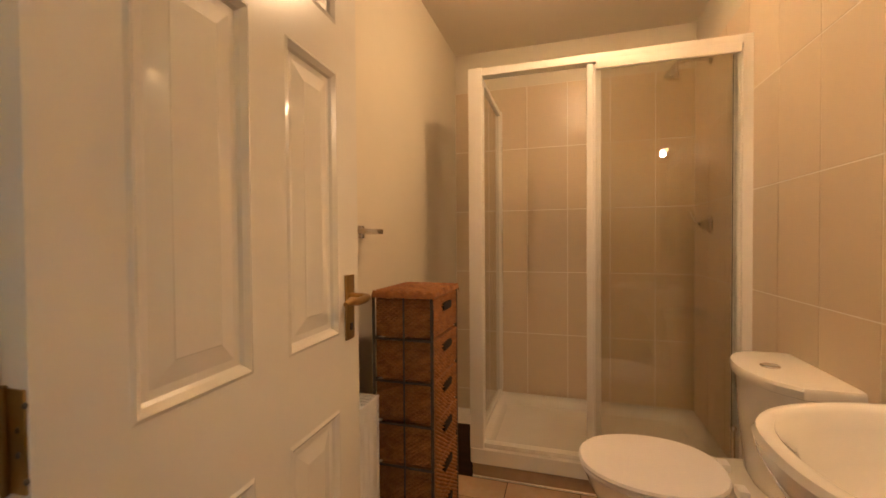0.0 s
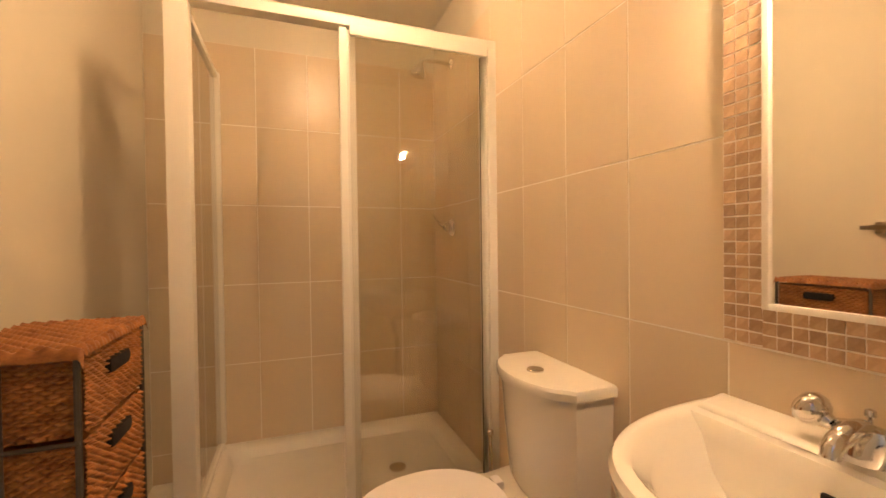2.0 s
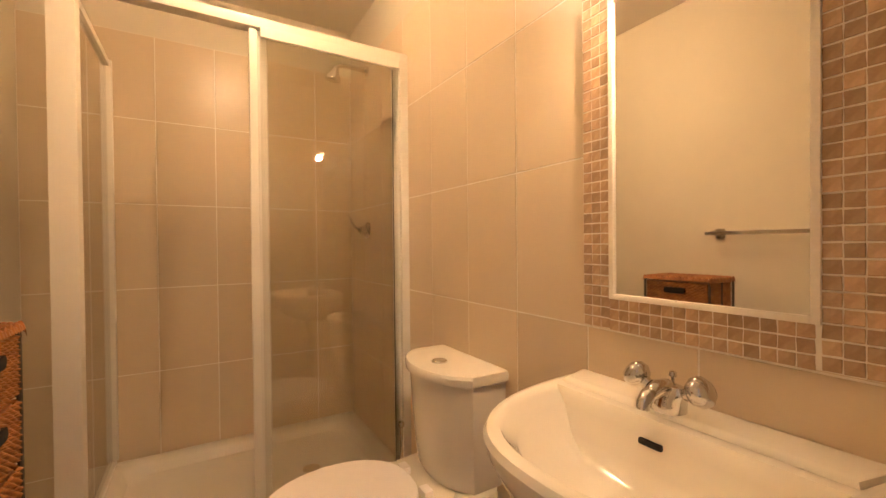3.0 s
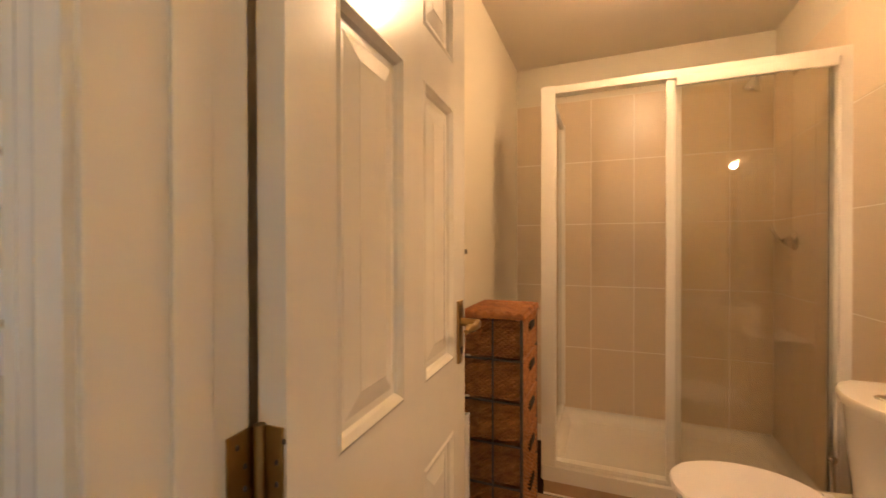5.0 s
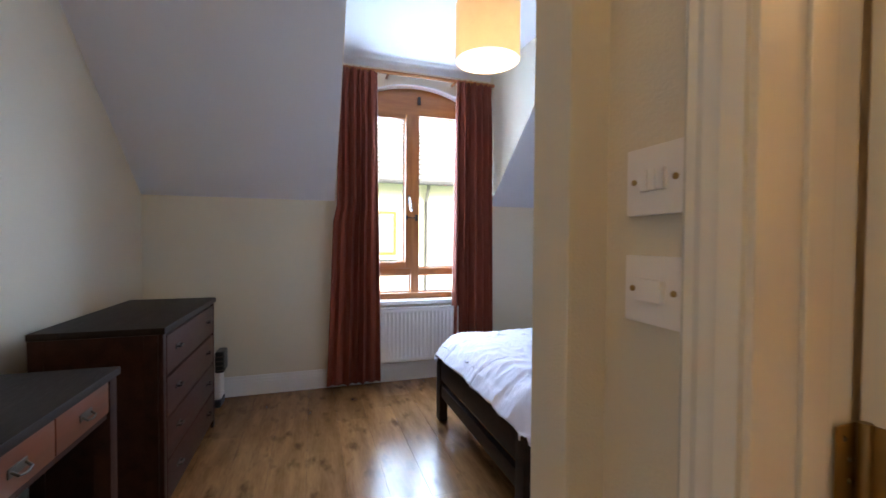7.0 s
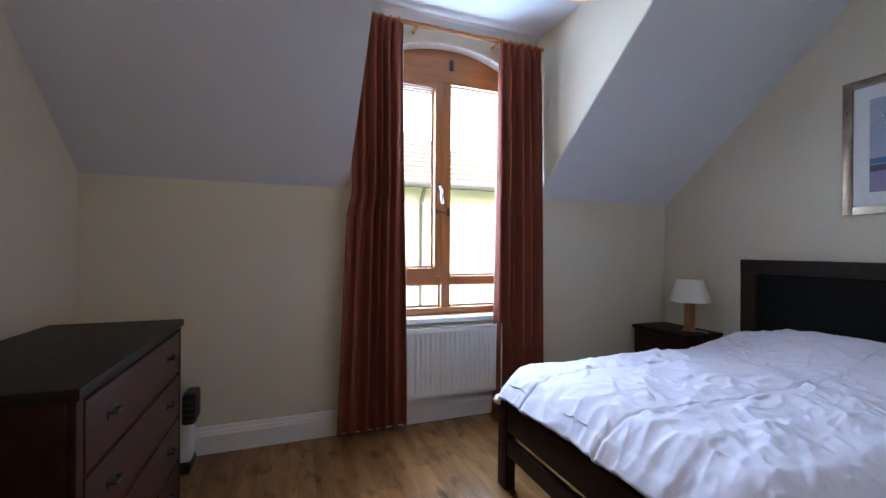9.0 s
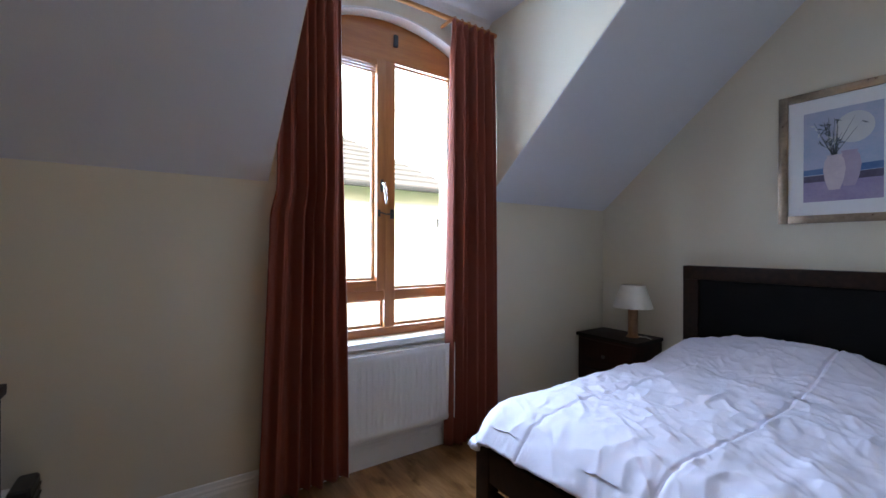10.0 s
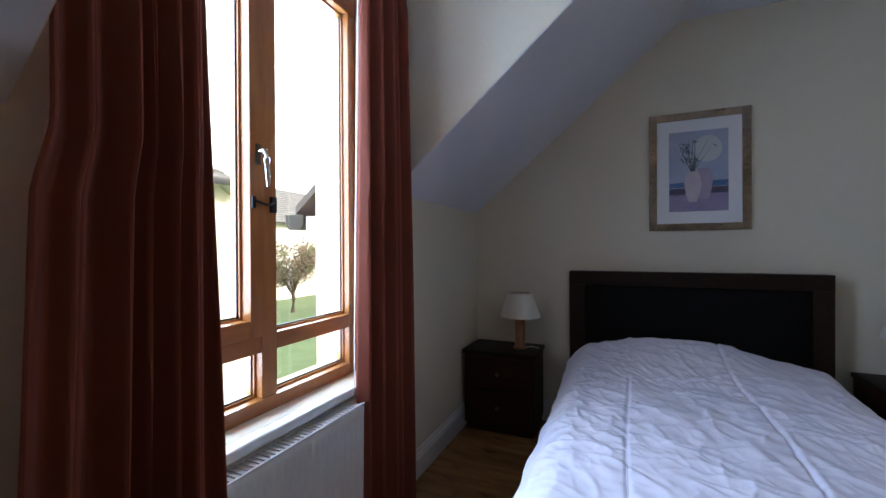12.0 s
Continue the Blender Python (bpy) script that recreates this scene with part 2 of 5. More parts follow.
def lathe(profile, steps=28, m=None, bm=None):
    """Turned shape round z from (radius, height) pairs."""
    bm = bm or bmesh.new()
    rings = []
    for r, z in profile:
        ring = [bm.verts.new((m or Matrix()) @ Vector((r * math.cos(2 * math.pi * i / steps), r * math.sin(2 * math.pi * i / steps), z))) for i in range(steps)]
        rings.append(ring)
    for a, b in zip(rings, rings[1:]):
        for i in range(steps):
            bm.faces.new((a[i], a[(i + 1) % steps], b[(i + 1) % steps], b[i]))
    for ring in (rings[0], rings[-1]):
        bm.faces.new(ring)
    return bm


def tube(points, r, steps=12, bm=None, flat=1.0):
    """Round bar along a line of points."""
    bm = bm or bmesh.new()
    pts = [Vector(p) for p in points]
    rings = []
    for i, p in enumerate(pts):
        d = (pts[min(i + 1, len(pts) - 1)] - pts[max(i - 1, 0)]).normalized()
        s = d.cross(Vector((0, 0, 1)))
        if s.length < 1e-3:
            s = Vector((1, 0, 0))
        s.normalize()
        u = s.cross(d).normalized()
        rr = r[i] if isinstance(r, (list, tuple)) else r
        rings.append([bm.verts.new(p + rr * (math.cos(2 * math.pi * k / steps) * s + flat * math.sin(2 * math.pi * k / steps) * u)) for k in range(steps)])
    for a, b in zip(rings, rings[1:]):
        for k in range(steps):
            bm.faces.new((a[k], a[(k + 1) % steps], b[(k + 1) % steps], b[k]))
    bm.faces.new(rings[0])
    bm.faces.new(rings[-1])
    return bm


def prism(points, axis, a, b, bm=None, bevel=0.0):
    """A polygon in two axes pushed along the third from a to b. Points are given in the order of the two other axes."""
    bm = bm or bmesh.new()

    def at(p, v):
        return {"x": (v, p[0], p[1]), "y": (p[0], v, p[1]), "z": (p[0], p[1], v)}[axis]
    lo, hi = [bm.verts.new(at(p, a)) for p in points], [bm.verts.new(at(p, b)) for p in points]
    n = len(points)
    fs = [bm.faces.new(lo), bm.faces.new(hi)]
    for i in range(n):
        bm.faces.new((lo[i], lo[(i + 1) % n], hi[(i + 1) % n], hi[i]))
    if bevel:
        es = [e for f in fs for e in f.edges]
        bmesh.ops.bevel(bm, geom=es, offset=bevel, segments=2, affect="EDGES", profile=0.7)
    return bm


CLEAR = bpy.data.materials.new("clear_glass_back")
CLEAR.use_nodes = True
_n = CLEAR.node_tree
_t = _n.nodes.new("ShaderNodeBsdfTransparent")
_n.links.new(_t.outputs[0], _n.nodes["Material Output"].inputs[0])


def pane(name, material, parent, facing, *a):
    """Sheet of glass whose room side carries the sheen."""
    o = part(name, box(*a), material, parent, soft=False)
    o.data.materials.append(CLEAR)
    for p in o.data.polygons:
        p.material_index = 0 if p.normal.dot(Vector(facing)) > 0.9 else 1
    o.visible_shadow = False
    return o


def grid(nu, nv, f, bm=None, close_u=False):
    """Sheet of quads through f(u, v), u and v from 0 to 1."""
    bm = bm or bmesh.new()
    vs = [[bm.verts.new(f(i / nu, j / nv)) for j in range(nv + 1)] for i in range(nu + (0 if close_u else 1))]
    for i in range(nu):
        a, b = vs[i], vs[(i + 1) % len(vs)]
        for j in range(nv):
            bm.faces.new((a[j], b[j], b[j + 1], a[j + 1]))
    return bm


def structure(name, bm, material, label="", category="", soft=False):
    ob = part(name, bm, material, None, label, soft)
    return tagged(ob, label, category, kind="structure")


# ---- large structure: bedroom ----
XW, YH, YS, CZ, KNEE, PITCH = -3.36, 3.09, -0.90, 2.69, 1.52, 0.853
XF = XW + (CZ - KNEE) / PITCH
YL, YR = 0.442, 1.816          # dormer cheeks
WY0, WY1, WZ0, WSP, WCR = 0.63, 1.64, 0.69, 2.40, 2.54   # window opening
XO = -3.68
WC = (WY0 + WY1) / 2


def arch_z(y, crown=WCR, spring=WSP):
    half, rise = (WY1 - WY0) / 2, crown - spring
    R = (half * half + rise * rise) / (2 * rise)
    return crown - R + math.sqrt(max(0, R * R - (y - WC) ** 2))


bm = bmesh.new()
add_box(bm, XO, XW, YS - 0.15, WY0, -0.02, KNEE)
add_box(bm, XO, XW, YL - 0.1, WY0, KNEE, CZ)
add_box(bm, XO, XW, WY1, YH + 0.15, -0.02, KNEE)
add_box(bm, XO, XW, WY1, YR + 0.1, KNEE, CZ)
add_box(bm, XO, XW, WY0, WY1, -0.02, WZ0)
N = 16
ys = [WY0 + (WY1 - WY0) * i / N for i in range(N + 1)]
prism([(y, arch_z(y)) for y in ys] + [(WY1, CZ), (WY0, CZ)], "x", XO, XW, bm)
structure("wall_west", bm, CREAM, "cream painted low wall with an arched window opening", "wall")
structure("wall_north", box(XW, -0.5, YH, YH + 0.15, -0.02, CZ), CREAM, "cream painted bedroom wall behind the bed", "wall")
structure("wall_south", box(XW, 1.2, YS - 0.15, YS, -0.02, CZ), CREAM, "cream painted bedroom wall behind the dresser", "wall")
structure("wall_lobby_east", box(1.2, 1.35, YS - 0.15, 0.82, -0.02, CZ), CREAM, "plain cream wall closing the lobby", "wall")
# sloped ceiling in two strips beside the dormer, and the flat ceiling
TH = 0.12


def slope_strip(y0, y1, bm):
    prism([(XW, KNEE), (XF, CZ), (XF, CZ + TH), (XW - 0.1, KNEE + TH)], "y", y0, y1, bm)


bm = bmesh.new()
slope_strip(YS - 0.15, YL, bm)
slope_strip(YR, YH + 0.15, bm)
structure("ceiling_sloped", bm, CEIL, "white sloping attic ceiling cut by the dormer", "ceiling")
structure("ceiling_bedroom", box(XO, 1.35, YS - 0.15, YH + 0.15, CZ, CZ + 0.1), CEIL, "white flat bedroom ceiling", "ceiling")
bm = bmesh.new()
for a, b in ((YL - 0.1, YL + 0.004), (YR - 0.004, YR + 0.1)):
    prism([(XW, KNEE + 0.006), (XF - 0.007, CZ), (XW, CZ)], "y", a, b, bm)
structure("wall_dormer_cheeks", bm, CREAM, "cream triangular side walls of the dormer", "wall")
# small cove where the dormer ceiling meets the wall
structure("trim_dormer_cove", prism([(XW, CZ), (XW + 0.05, CZ), (XW + 0.022, CZ - 0.014), (XW, CZ - 0.045)], "y", YL, YR), CEIL, "white plaster cove over the window", "trim")

# skirting of stepped profile
PROF = [(0, 0), (0.018, 0), (0.018, 0.10), (0.014, 0.112), (0.014, 0.120), (0.009, 0.128), (0.006, 0.146), (0, 0.15)]
bm = prism([(XW + d, z) for d, z in PROF], "y", YS, YH)
structure("baseboard_west", bm, SKIRT, "white moulded skirting board under the window", "baseboard")
bm = prism([(YH - d, z) for d, z in PROF], "x", XW + 0.018, -0.5)
structure("baseboard_north", bm, SKIRT, "white moulded skirting board behind the bed", "baseboard")
bm = prism([(YS + d, z) for d, z in PROF], "x", XW + 0.018, 1.2)
structure("baseboard_south", bm, SKIRT, "white moulded skirting board behind the dresser", "baseboard")

# ---- large structure: shower room ----
BX0, BX1, BY0, BY1, BC = -0.40, 1.05, 0.82, 3.32, 2.42
DX0, DX1, DZ = -0.19, 0.505, 2.02      # door opening
structure("wall_bath_west", box(-0.50, BX0, 0.615, 3.47, -0.02, CZ, 0.006), CREAM, "cream painted wall between bedroom and shower room", "wall")
structure("wall_bath_north", box(BX0, 1.2, BY1 + 0.008, 3.47, -0.02, CZ), CREAM, "cream painted end wall above the shower tiles", "wall")
structure("wall_bath_east", box(BX1 + 0.008, 1.2, BY0, BY1 + 0.008, -0.02, CZ), CREAM, "cream painted side wall above the tiles", "wall")
bm = bmesh.new()
add_box(bm, BX0, DX0 - 0.03, 0.68, BY0, -0.02, CZ)
add_box(bm, DX1 + 0.03, 1.2, 0.68, BY0, -0.02, CZ)
add_box(bm, DX0 - 0.03, DX1 + 0.03, 0.68, BY0, DZ + 0.03, CZ)
structure("wall_bath_south", bm, CREAM, "cream painted wall with the shower room doorway", "wall")
structure("ceiling_bath", box(BX0, 1.2, BY0, 3.34, BC, BC + 0.1), BATHCEIL, "off-white shower room ceiling", "ceiling")
bm = bmesh.new()
add_box(bm, DX0 - 0.03, DX0, 0.68, BY0 + 0.012, 0, DZ + 0.03, 0.002)
add_box(bm, DX1, DX1 + 0.03, 0.68, BY0 + 0.012, 0, DZ + 0.03, 0.002)
add_box(bm, DX0, DX1, 0.68, BY0 + 0.012, DZ, DZ + 0.03, 0.002)
for s in (DX0, DX1 - 0.012):
    add_box(bm, s + (0.006 if s > 0 else 0), s + (0.012 if s > 0 else 0.006), 0.745, 0.785, 0, DZ, 0.002)
structure("trim_door_lining", bm, GLOSS, "white gloss painted door lining with a stop", "door frame")
ARCHP = [(0, 0), (0.062, 0), (0.062, 0.014), (0.054, 0.019), (0.046, 0.015), (0.036, 0.018), (0.028, 0.014), (0.018, 0.016), (0.008, 0.010), (0, 0.008)]
bm = prism([(DX0 - 0.008 - a, 0.68 - b) for a, b in ARCHP], "z", 0, DZ + 0.07)
prism([(DX1 + 0.008 + a, 0.68 - b) for a, b in ARCHP], "z", 0, DZ + 0.07, bm)
prism([(0.68 - b, DZ + 0.008 + a) for a, b in ARCHP], "x", DX0 - 0.07, DX1 + 0.07, bm)
structure("trim_architrave", bm, GLOSS, "white moulded architrave round the shower room doorway", "trim", True)

# ---- things: shower room ----
def panel_door():
    """Six panels, raised fields and sloping mouldings, seen from the side that faces the shower room."""
    d = thing("door_1", "white gloss six-panel door standing open into the shower room", "door")
    tagged(d, kind="structure")
    X0, X1, Y0, Y1 = -0.187, -0.149, 0.842, 1.528
    cols, rows = ((0.937, 1.143), (1.237, 1.427)), ((0.22, 0.762), (0.935, 1.540), (1.650, 1.88))
    bm = bmesh.new()
    yc = [Y0, cols[0][0], cols[0][1], cols[1][0], cols[1][1], Y1]
    zc = [0.008]
    for r in rows:
        zc += list(r)
    zc.append(1.985)
    # stiles and rails
    add_box(bm, X0, X1, Y0, yc[1], 0.008, 1.985)
    add_box(bm, X0, X1, yc[4], Y1, 0.008, 1.985)
    add_box(bm, X0, X1, yc[2], yc[3], 0.008, 1.985)
    for z0, z1 in ((zc[0], zc[1]), (zc[2], zc[3]), (zc[4], zc[5]), (zc[6], zc[7])):
        for y0, y1 in cols:
            add_box(bm, X0, X1, y0, y1, z0, z1)
    part("leaf", bm, GLOSS, d, soft=False)
    for y0, y1 in cols:
        for z0, z1 in rows:
            b = bmesh.new()
            for face, sgn in ((X1, 1), (X0, -1)):
                ring = []
                for inset, depth in ((0, 0.0), (0.006, 0.003), (0.016, -0.004), (0.020, -0.010), (0.032, -0.010), (0.062, -0.003), (0.064, -0.002)):
                    x = face + sgn * depth
                    ring.append([b.verts.new((x, y, z)) for y, z in ((y0 + inset, z0 + inset), (y1 - inset, z0 + inset), (y1 - inset, z1 - inset), (y0 + inset, z1 - inset))])
                for p, q in zip(ring, ring[1:]):
                    for i in range(4):
                        b.faces.new((p[i], p[(i + 1) % 4], q[(i + 1) % 4], q[i]))
                b.faces.new(ring[-1])
            part("panel", b, GLOSS, d, soft=False)
    for side, s in ((X1, 1), (X0, -1)):
        plate = part("handle_plate", box(side, side + s * 0.006, 1.456, 1.496, 0.915, 1.072, 0.0025), BRASS, d, "worn brass lever handle plate")
        b = tube([(side + s * 0.004, 1.476, 1.018), (side + s * 0.036, 1.476, 1.018), (side + s * 0.050, 1.472, 1.018), (side + s * 0.054, 1.452, 1.017), (side + s * 0.054, 1.42, 1.016), (side + s * 0.052, 1.39, 1.021), (side + s * 0.050, 1.368, 1.016)],
                 [0.011, 0.010, 0.010, 0.0095, 0.009, 0.010, 0.006], 12)
        part("lever", b, BRASS, plate)
        part("turn_slot", box(side + s * 0.006, side + s * 0.009, 1.470, 1.482, 0.938, 0.955, 0.001), IRON, plate)
    for z in (0.964, 0.20, 1.76):
        h = part("hinge", tube([(-0.180, 0.836, z - 0.052), (-0.180, 0.836, z + 0.052)], 0.0065, 10), BRASS, d, "brass butt hinge")
        b = box(-0.1885, -0.1865, 0.800, 0.834, z - 0.05, z + 0.05, 0.0006)
        part("hinge_leaf", b, BRASS, h)
        b = box(-0.184, -0.152, 0.8395, 0.8418, z - 0.05, z + 0.05, 0.0006)
        part("hinge_leaf", b, BRASS, h)
        b = bmesh.new()
        for k in (-0.036, -0.012, 0.012, 0.036):
            for x, y in ((-0.1862, 0.812 if abs(k) > 0.02 else 0.822), (-0.150 if abs(k) > 0.02 else -0.160, 0.8393)):
                bmesh.ops.create_uvsphere(b, u_segments=8, v_segments=5, radius=0.0035, matrix=Matrix.Translation((x, y, z + k)) @ Matrix.Diagonal((0.7, 0.7, 1, 1)))
        part("screws", b, IRON, h)
    turn = Matrix.Translation((-0.18, 0.84, 0)) @ Matrix.Rotation(radians(2.4), 4, "Z") @ Matrix.Translation((0.18, -0.84, 0))
    d.matrix_world = turn
    return d


panel_door()


def shower_enclosure():
    e = thing("shower_enclosure", "white framed sliding shower screen with clear tinted panes", "shower screen")
    w = lambda n, *a: part(n, box(*a, 0.004), WHITEFRAME, e)
    w("corner_post", -0.122, -0.055, 2.525, 2.585, 0.145, 1.978)
    w("wall_post", 1.012, 1.049, 2.530, 2.580, 0.145, 1.978)
    w("top_track", -0.055, 1.012, 2.528, 2.582, 1.940, 1.976)
    w("bottom_track", -0.055, 1.012, 2.536, 2.578, 0.146, 0.170)
    door = part("sliding_door", box(0.418, 0.445, 2.534, 2.556, 0.17, 1.935, 0.003), WHITEFRAME, e, "white sliding door frame pushed behind the fixed pane")
    part("door_rail", box(0.455, 1.005, 2.520, 2.534, 1.905, 1.944, 0.003), WHITEFRAME, door)
    part("fixed_stile", box(0.447, 0.479, 2.552, 2.576, 0.166, 1.938, 0.003), WHITEFRAME, e)
    part("fixed_stile", box(0.985, 1.011, 2.545, 2.570, 0.166, 1.938, 0.003), WHITEFRAME, e)
    part("bottom_rail", box(0.490, 0.985, 2.552, 2.572, 0.166, 0.190, 0.003), WHITEFRAME, e)
    part("seal", box(0.982, 0.986, 2.548, 2.552, 0.18, 1.905), IRON, e)
    for y in (2.545, 2.562):
        pane("pane", SHOWERGLASS, e, (0, -1, 0), 0.455, 1.000, y, y + 0.004, 0.185, 1.935)
    w("side_top_rail", -0.114, -0.086, 2.585, 3.318, 1.972, 2.002)
    w("side_bottom_rail", -0.114, -0.086, 2.585, 3.318, 0.141, 0.165)
    w("side_wall_post", -0.121, -0.078, 3.288, 3.319, 0.165, 2.002)
    w("side_stile", -0.112, -0.088, 2.585, 2.605, 0.165, 1.972)
    pane("side_pane", SHOWERGLASS, e, (1, 0, 0), -0.102, -0.098, 2.605, 3.288, 0.165, 1.972)
    for z in (0.32, 0.72, 1.22, 1.78):
        part("screw_cap", lathe([(0.004, 0), (0.006, 0.002), (0.004, 0.004)], 10, pose(-0.079, 3.303, z, 0, 90, 0)), PLASTIC, e)
        part("screw_cap", lathe([(0.004, 0), (0.006, 0.002), (0.004, 0.004)], 10, pose(-0.113, 2.565, z, 0, -90, 0)), PLASTIC, e)


def shower_tray():
    t = thing("shower_tray", "white acrylic shower tray with a raised rim", "shower tray")
    bm = bmesh.new()
    x0, x1, y0, y1 = -0.125, 1.045, 2.528, 3.318
    rings = []
    for ins, z, r in ((0, 0.070, 0.02), (0, 0.139, 0.02), (0.006, 0.146, 0.02), (0.065, 0.146, 0.05), (0.080, 0.132, 0.06), (0.095, 0.100, 0.07), (0.12, 0.090, 0.09), (0.3, 0.086, 0.08)):
        pts = []
        for cx, cy, a0 in ((x1 - ins - r, y1 - ins - r, 0), (x0 + ins + r, y1 - ins - r, 90), (x0 + ins + r, y0 + ins + r, 180), (x1 - ins - r, y0 + ins + r, 270)):
            for k in range(6):
                a = radians(a0 + 18 * k)
                pts.append(bm.verts.new((cx + r * math.cos(a), cy + r * math.sin(a), z)))
        rings.append(pts)
    for p, q in zip(rings, rings[1:]):
        for i in range(len(p)):
            bm.faces.new((p[i], p[(i + 1) % len(p)], q[(i + 1) % len(p)], q[i]))
    bm.faces.new(rings[-1])
    part("basin", bm, ACRYLIC, t)
    part("drain", lathe([(0.04, 0), (0.04, 0.003), (0.03, 0.005), (0.012, 0.004)], 20, pose(0.7, 2.9, 0.0865)), CHROME, t, "chrome drain cover")
    part("riser", box(-0.112, 1.045, 2.538, 2.55, 0.004, 0.066, 0.002), FTILE, t, "tan tiled riser under the tray")
    part("bead", box(-0.112, 1.045, 2.530, 2.538, 0.0, 0.007, 0.001), GROUT, t)


shower_tray()
shower_enclosure()


def shower_fittings():
    h = thing("wall_shower", "chrome shower head on a wall arm", "shower")
    part("wall_flange", lathe([(0.03, 0), (0.03, 0.004), (0.018, 0.012), (0.012, 0.014)], 20, pose(1.048, 3.03, 2.085, 0, -90, 0)), CHROME, h)
    part("arm", tube([(1.046, 3.03, 2.085), (0.95, 3.03, 2.092), (0.90, 3.03, 2.088), (0.882, 3.03, 2.075), (0.878, 3.03, 2.062)], 0.010, 12), CHROME, h)
    part("head", lathe([(0.012, 0.045), (0.016, 0.030), (0.024, 0.012), (0.036, -0.005), (0.041, -0.02), (0.039, -0.030), (0.030, -0.033)], 22, pose(0.868, 3.025, 2.03, 12, 14, 0)), CHROME, h)
    v = thing("shower_valve", "round chrome shower valve with a lever", "shower valve")
    part("plate", lathe([(0.045, 0), (0.045, 0.004), (0.036, 0.012), (0.024, 0.016), (0.022, 0.045), (0.016, 0.05)], 26, pose(1.048, 3.04, 1.229, 0, -90, 0)), CHROME, v)
    part("lever", tube([(1.0, 3.04, 1.235), (0.985, 3.06, 1.245), (0.975, 3.085, 1.275), (0.97, 3.10, 1.30)], [0.010, 0.008, 0.007, 0.006], 10), CHROME, v)


shower_fittings()


def d_outline(cx, cy, depth, half, n=26, sq=2.4):
    """Half-superellipse bulging towards -x from a straight back at cx."""
    pts = []
    for i in range(n + 1):
        a = math.pi * i / n
        s, c = math.sin(a), math.cos(a)
        pts.append((cx - depth * abs(s) ** (2 / sq), cy - half * (1 if c > 0 else -1) * abs(c) ** (2 / sq)))
    return pts


def loft(sections, bm=None, cap=(True, True)):
    bm = bm or bmesh.new()
    rings = [[bm.verts.new(p) for p in s] for s in sections]
    for a, b in zip(rings, rings[1:]):
        for i in range(len(a)):
            bm.faces.new((a[i], a[(i + 1) % len(a)], b[(i + 1) % len(a)], b[i]))
    if cap[0]:
        bm.faces.new(rings[0])
    if cap[1]:
        bm.faces.new(rings[-1])
    return bm


def toilet():
    t = thing("toilet", "white close-coupled toilet with its lid closed", "toilet")
    cy = 2.045

    def cistern_line(depth, half, ch):
        pts = [(1.048, cy - half)]
        pts.append((1.048 - depth * 0.60, cy - half))
        for i in range(13):
            u = -1 + 2 * i / 12
            pts.append((1.048 - depth * (0.64 + 0.36 * (1 - u * u) ** 0.7), cy + u * (half - ch)))
        pts.append((1.048 - depth * 0.60, cy + half))
        pts.append((1.048, cy + half))
        return pts
    L = lambda d, h, z: [(x, y + 0.015, z) for x, y in cistern_line(d, h, 0.012)]
    part("cistern", loft([L(0.165, 0.158, 0.40), L(0.180, 0.168, 0.43), L(0.195, 0.178, 0.60), L(0.203, 0.184, 0.730)]), PORCELAIN, t)
    lid = part("cistern_lid", loft([L(0.206, 0.187, 0.730), L(0.216, 0.196, 0.735), L(0.218, 0.198, 0.756), L(0.213, 0.193, 0.764), L(0.195, 0.177, 0.7655)]), PORCELAIN, t)
    part("flush_button", lathe([(0.026, 0), (0.026, 0.003), (0.022, 0.006), (0.019, 0.0045), (0.004, 0.004)], 24, pose(0.922, cy + 0.015, 0.7655)), CHROME, lid)

    def oval(x0, x1, half, z, sq=2.3):
        c, h = (x0 + x1) / 2, (x1 - x0) / 2
        out = []
        for i in range(36):
            a = 2 * math.pi * i / 36
            ca, sa = math.cos(a), math.sin(a)
            wx = (abs(ca) ** (2 / sq)) * (1 if ca > 0 else -1)
            wy = (abs(sa) ** (2 / sq)) * (1 if sa > 0 else -1)
            taper = 1 - 0.10 * max(0, -wx)
            out.append((c + h * wx, cy + half * wy * taper, z))
        return out
    part("bowl", loft([oval(0.50, 0.95, 0.12, 0.0), oval(0.52, 0.95, 0.105, 0.08), oval(0.48, 0.95, 0.115, 0.20), oval(0.41, 0.95, 0.165, 0.33), oval(0.385, 0.95, 0.180, 0.39), oval(0.39, 0.945, 0.178, 0.402)]), PORCELAIN, t)
    part("shelf", loft([oval(0.78, 1.04, 0.165, 0.30, 5), oval(0.77, 1.046, 0.175, 0.385, 5), oval(0.775, 1.044, 0.172, 0.40, 5)]), PORCELAIN, t)
    part("seat", loft([oval(0.378, 0.800, 0.183, 0.403), oval(0.374, 0.802, 0.187, 0.410), oval(0.378, 0.80, 0.184, 0.418)]), PLASTIC, t)
    part("seat_lid", loft([oval(0.374, 0.806, 0.187, 0.4195), oval(0.370, 0.808, 0.190, 0.427), oval(0.376, 0.804, 0.186, 0.435), oval(0.41, 0.78, 0.15, 0.440), oval(0.5, 0.70, 0.07, 0.442)]), PLASTIC, t)
    for y in (cy - 0.075, cy + 0.075):
        part("hinge_cap", box(0.805, 0.835, y - 0.022, y + 0.022, 0.402, 0.428, 0.007), PLASTIC, t)


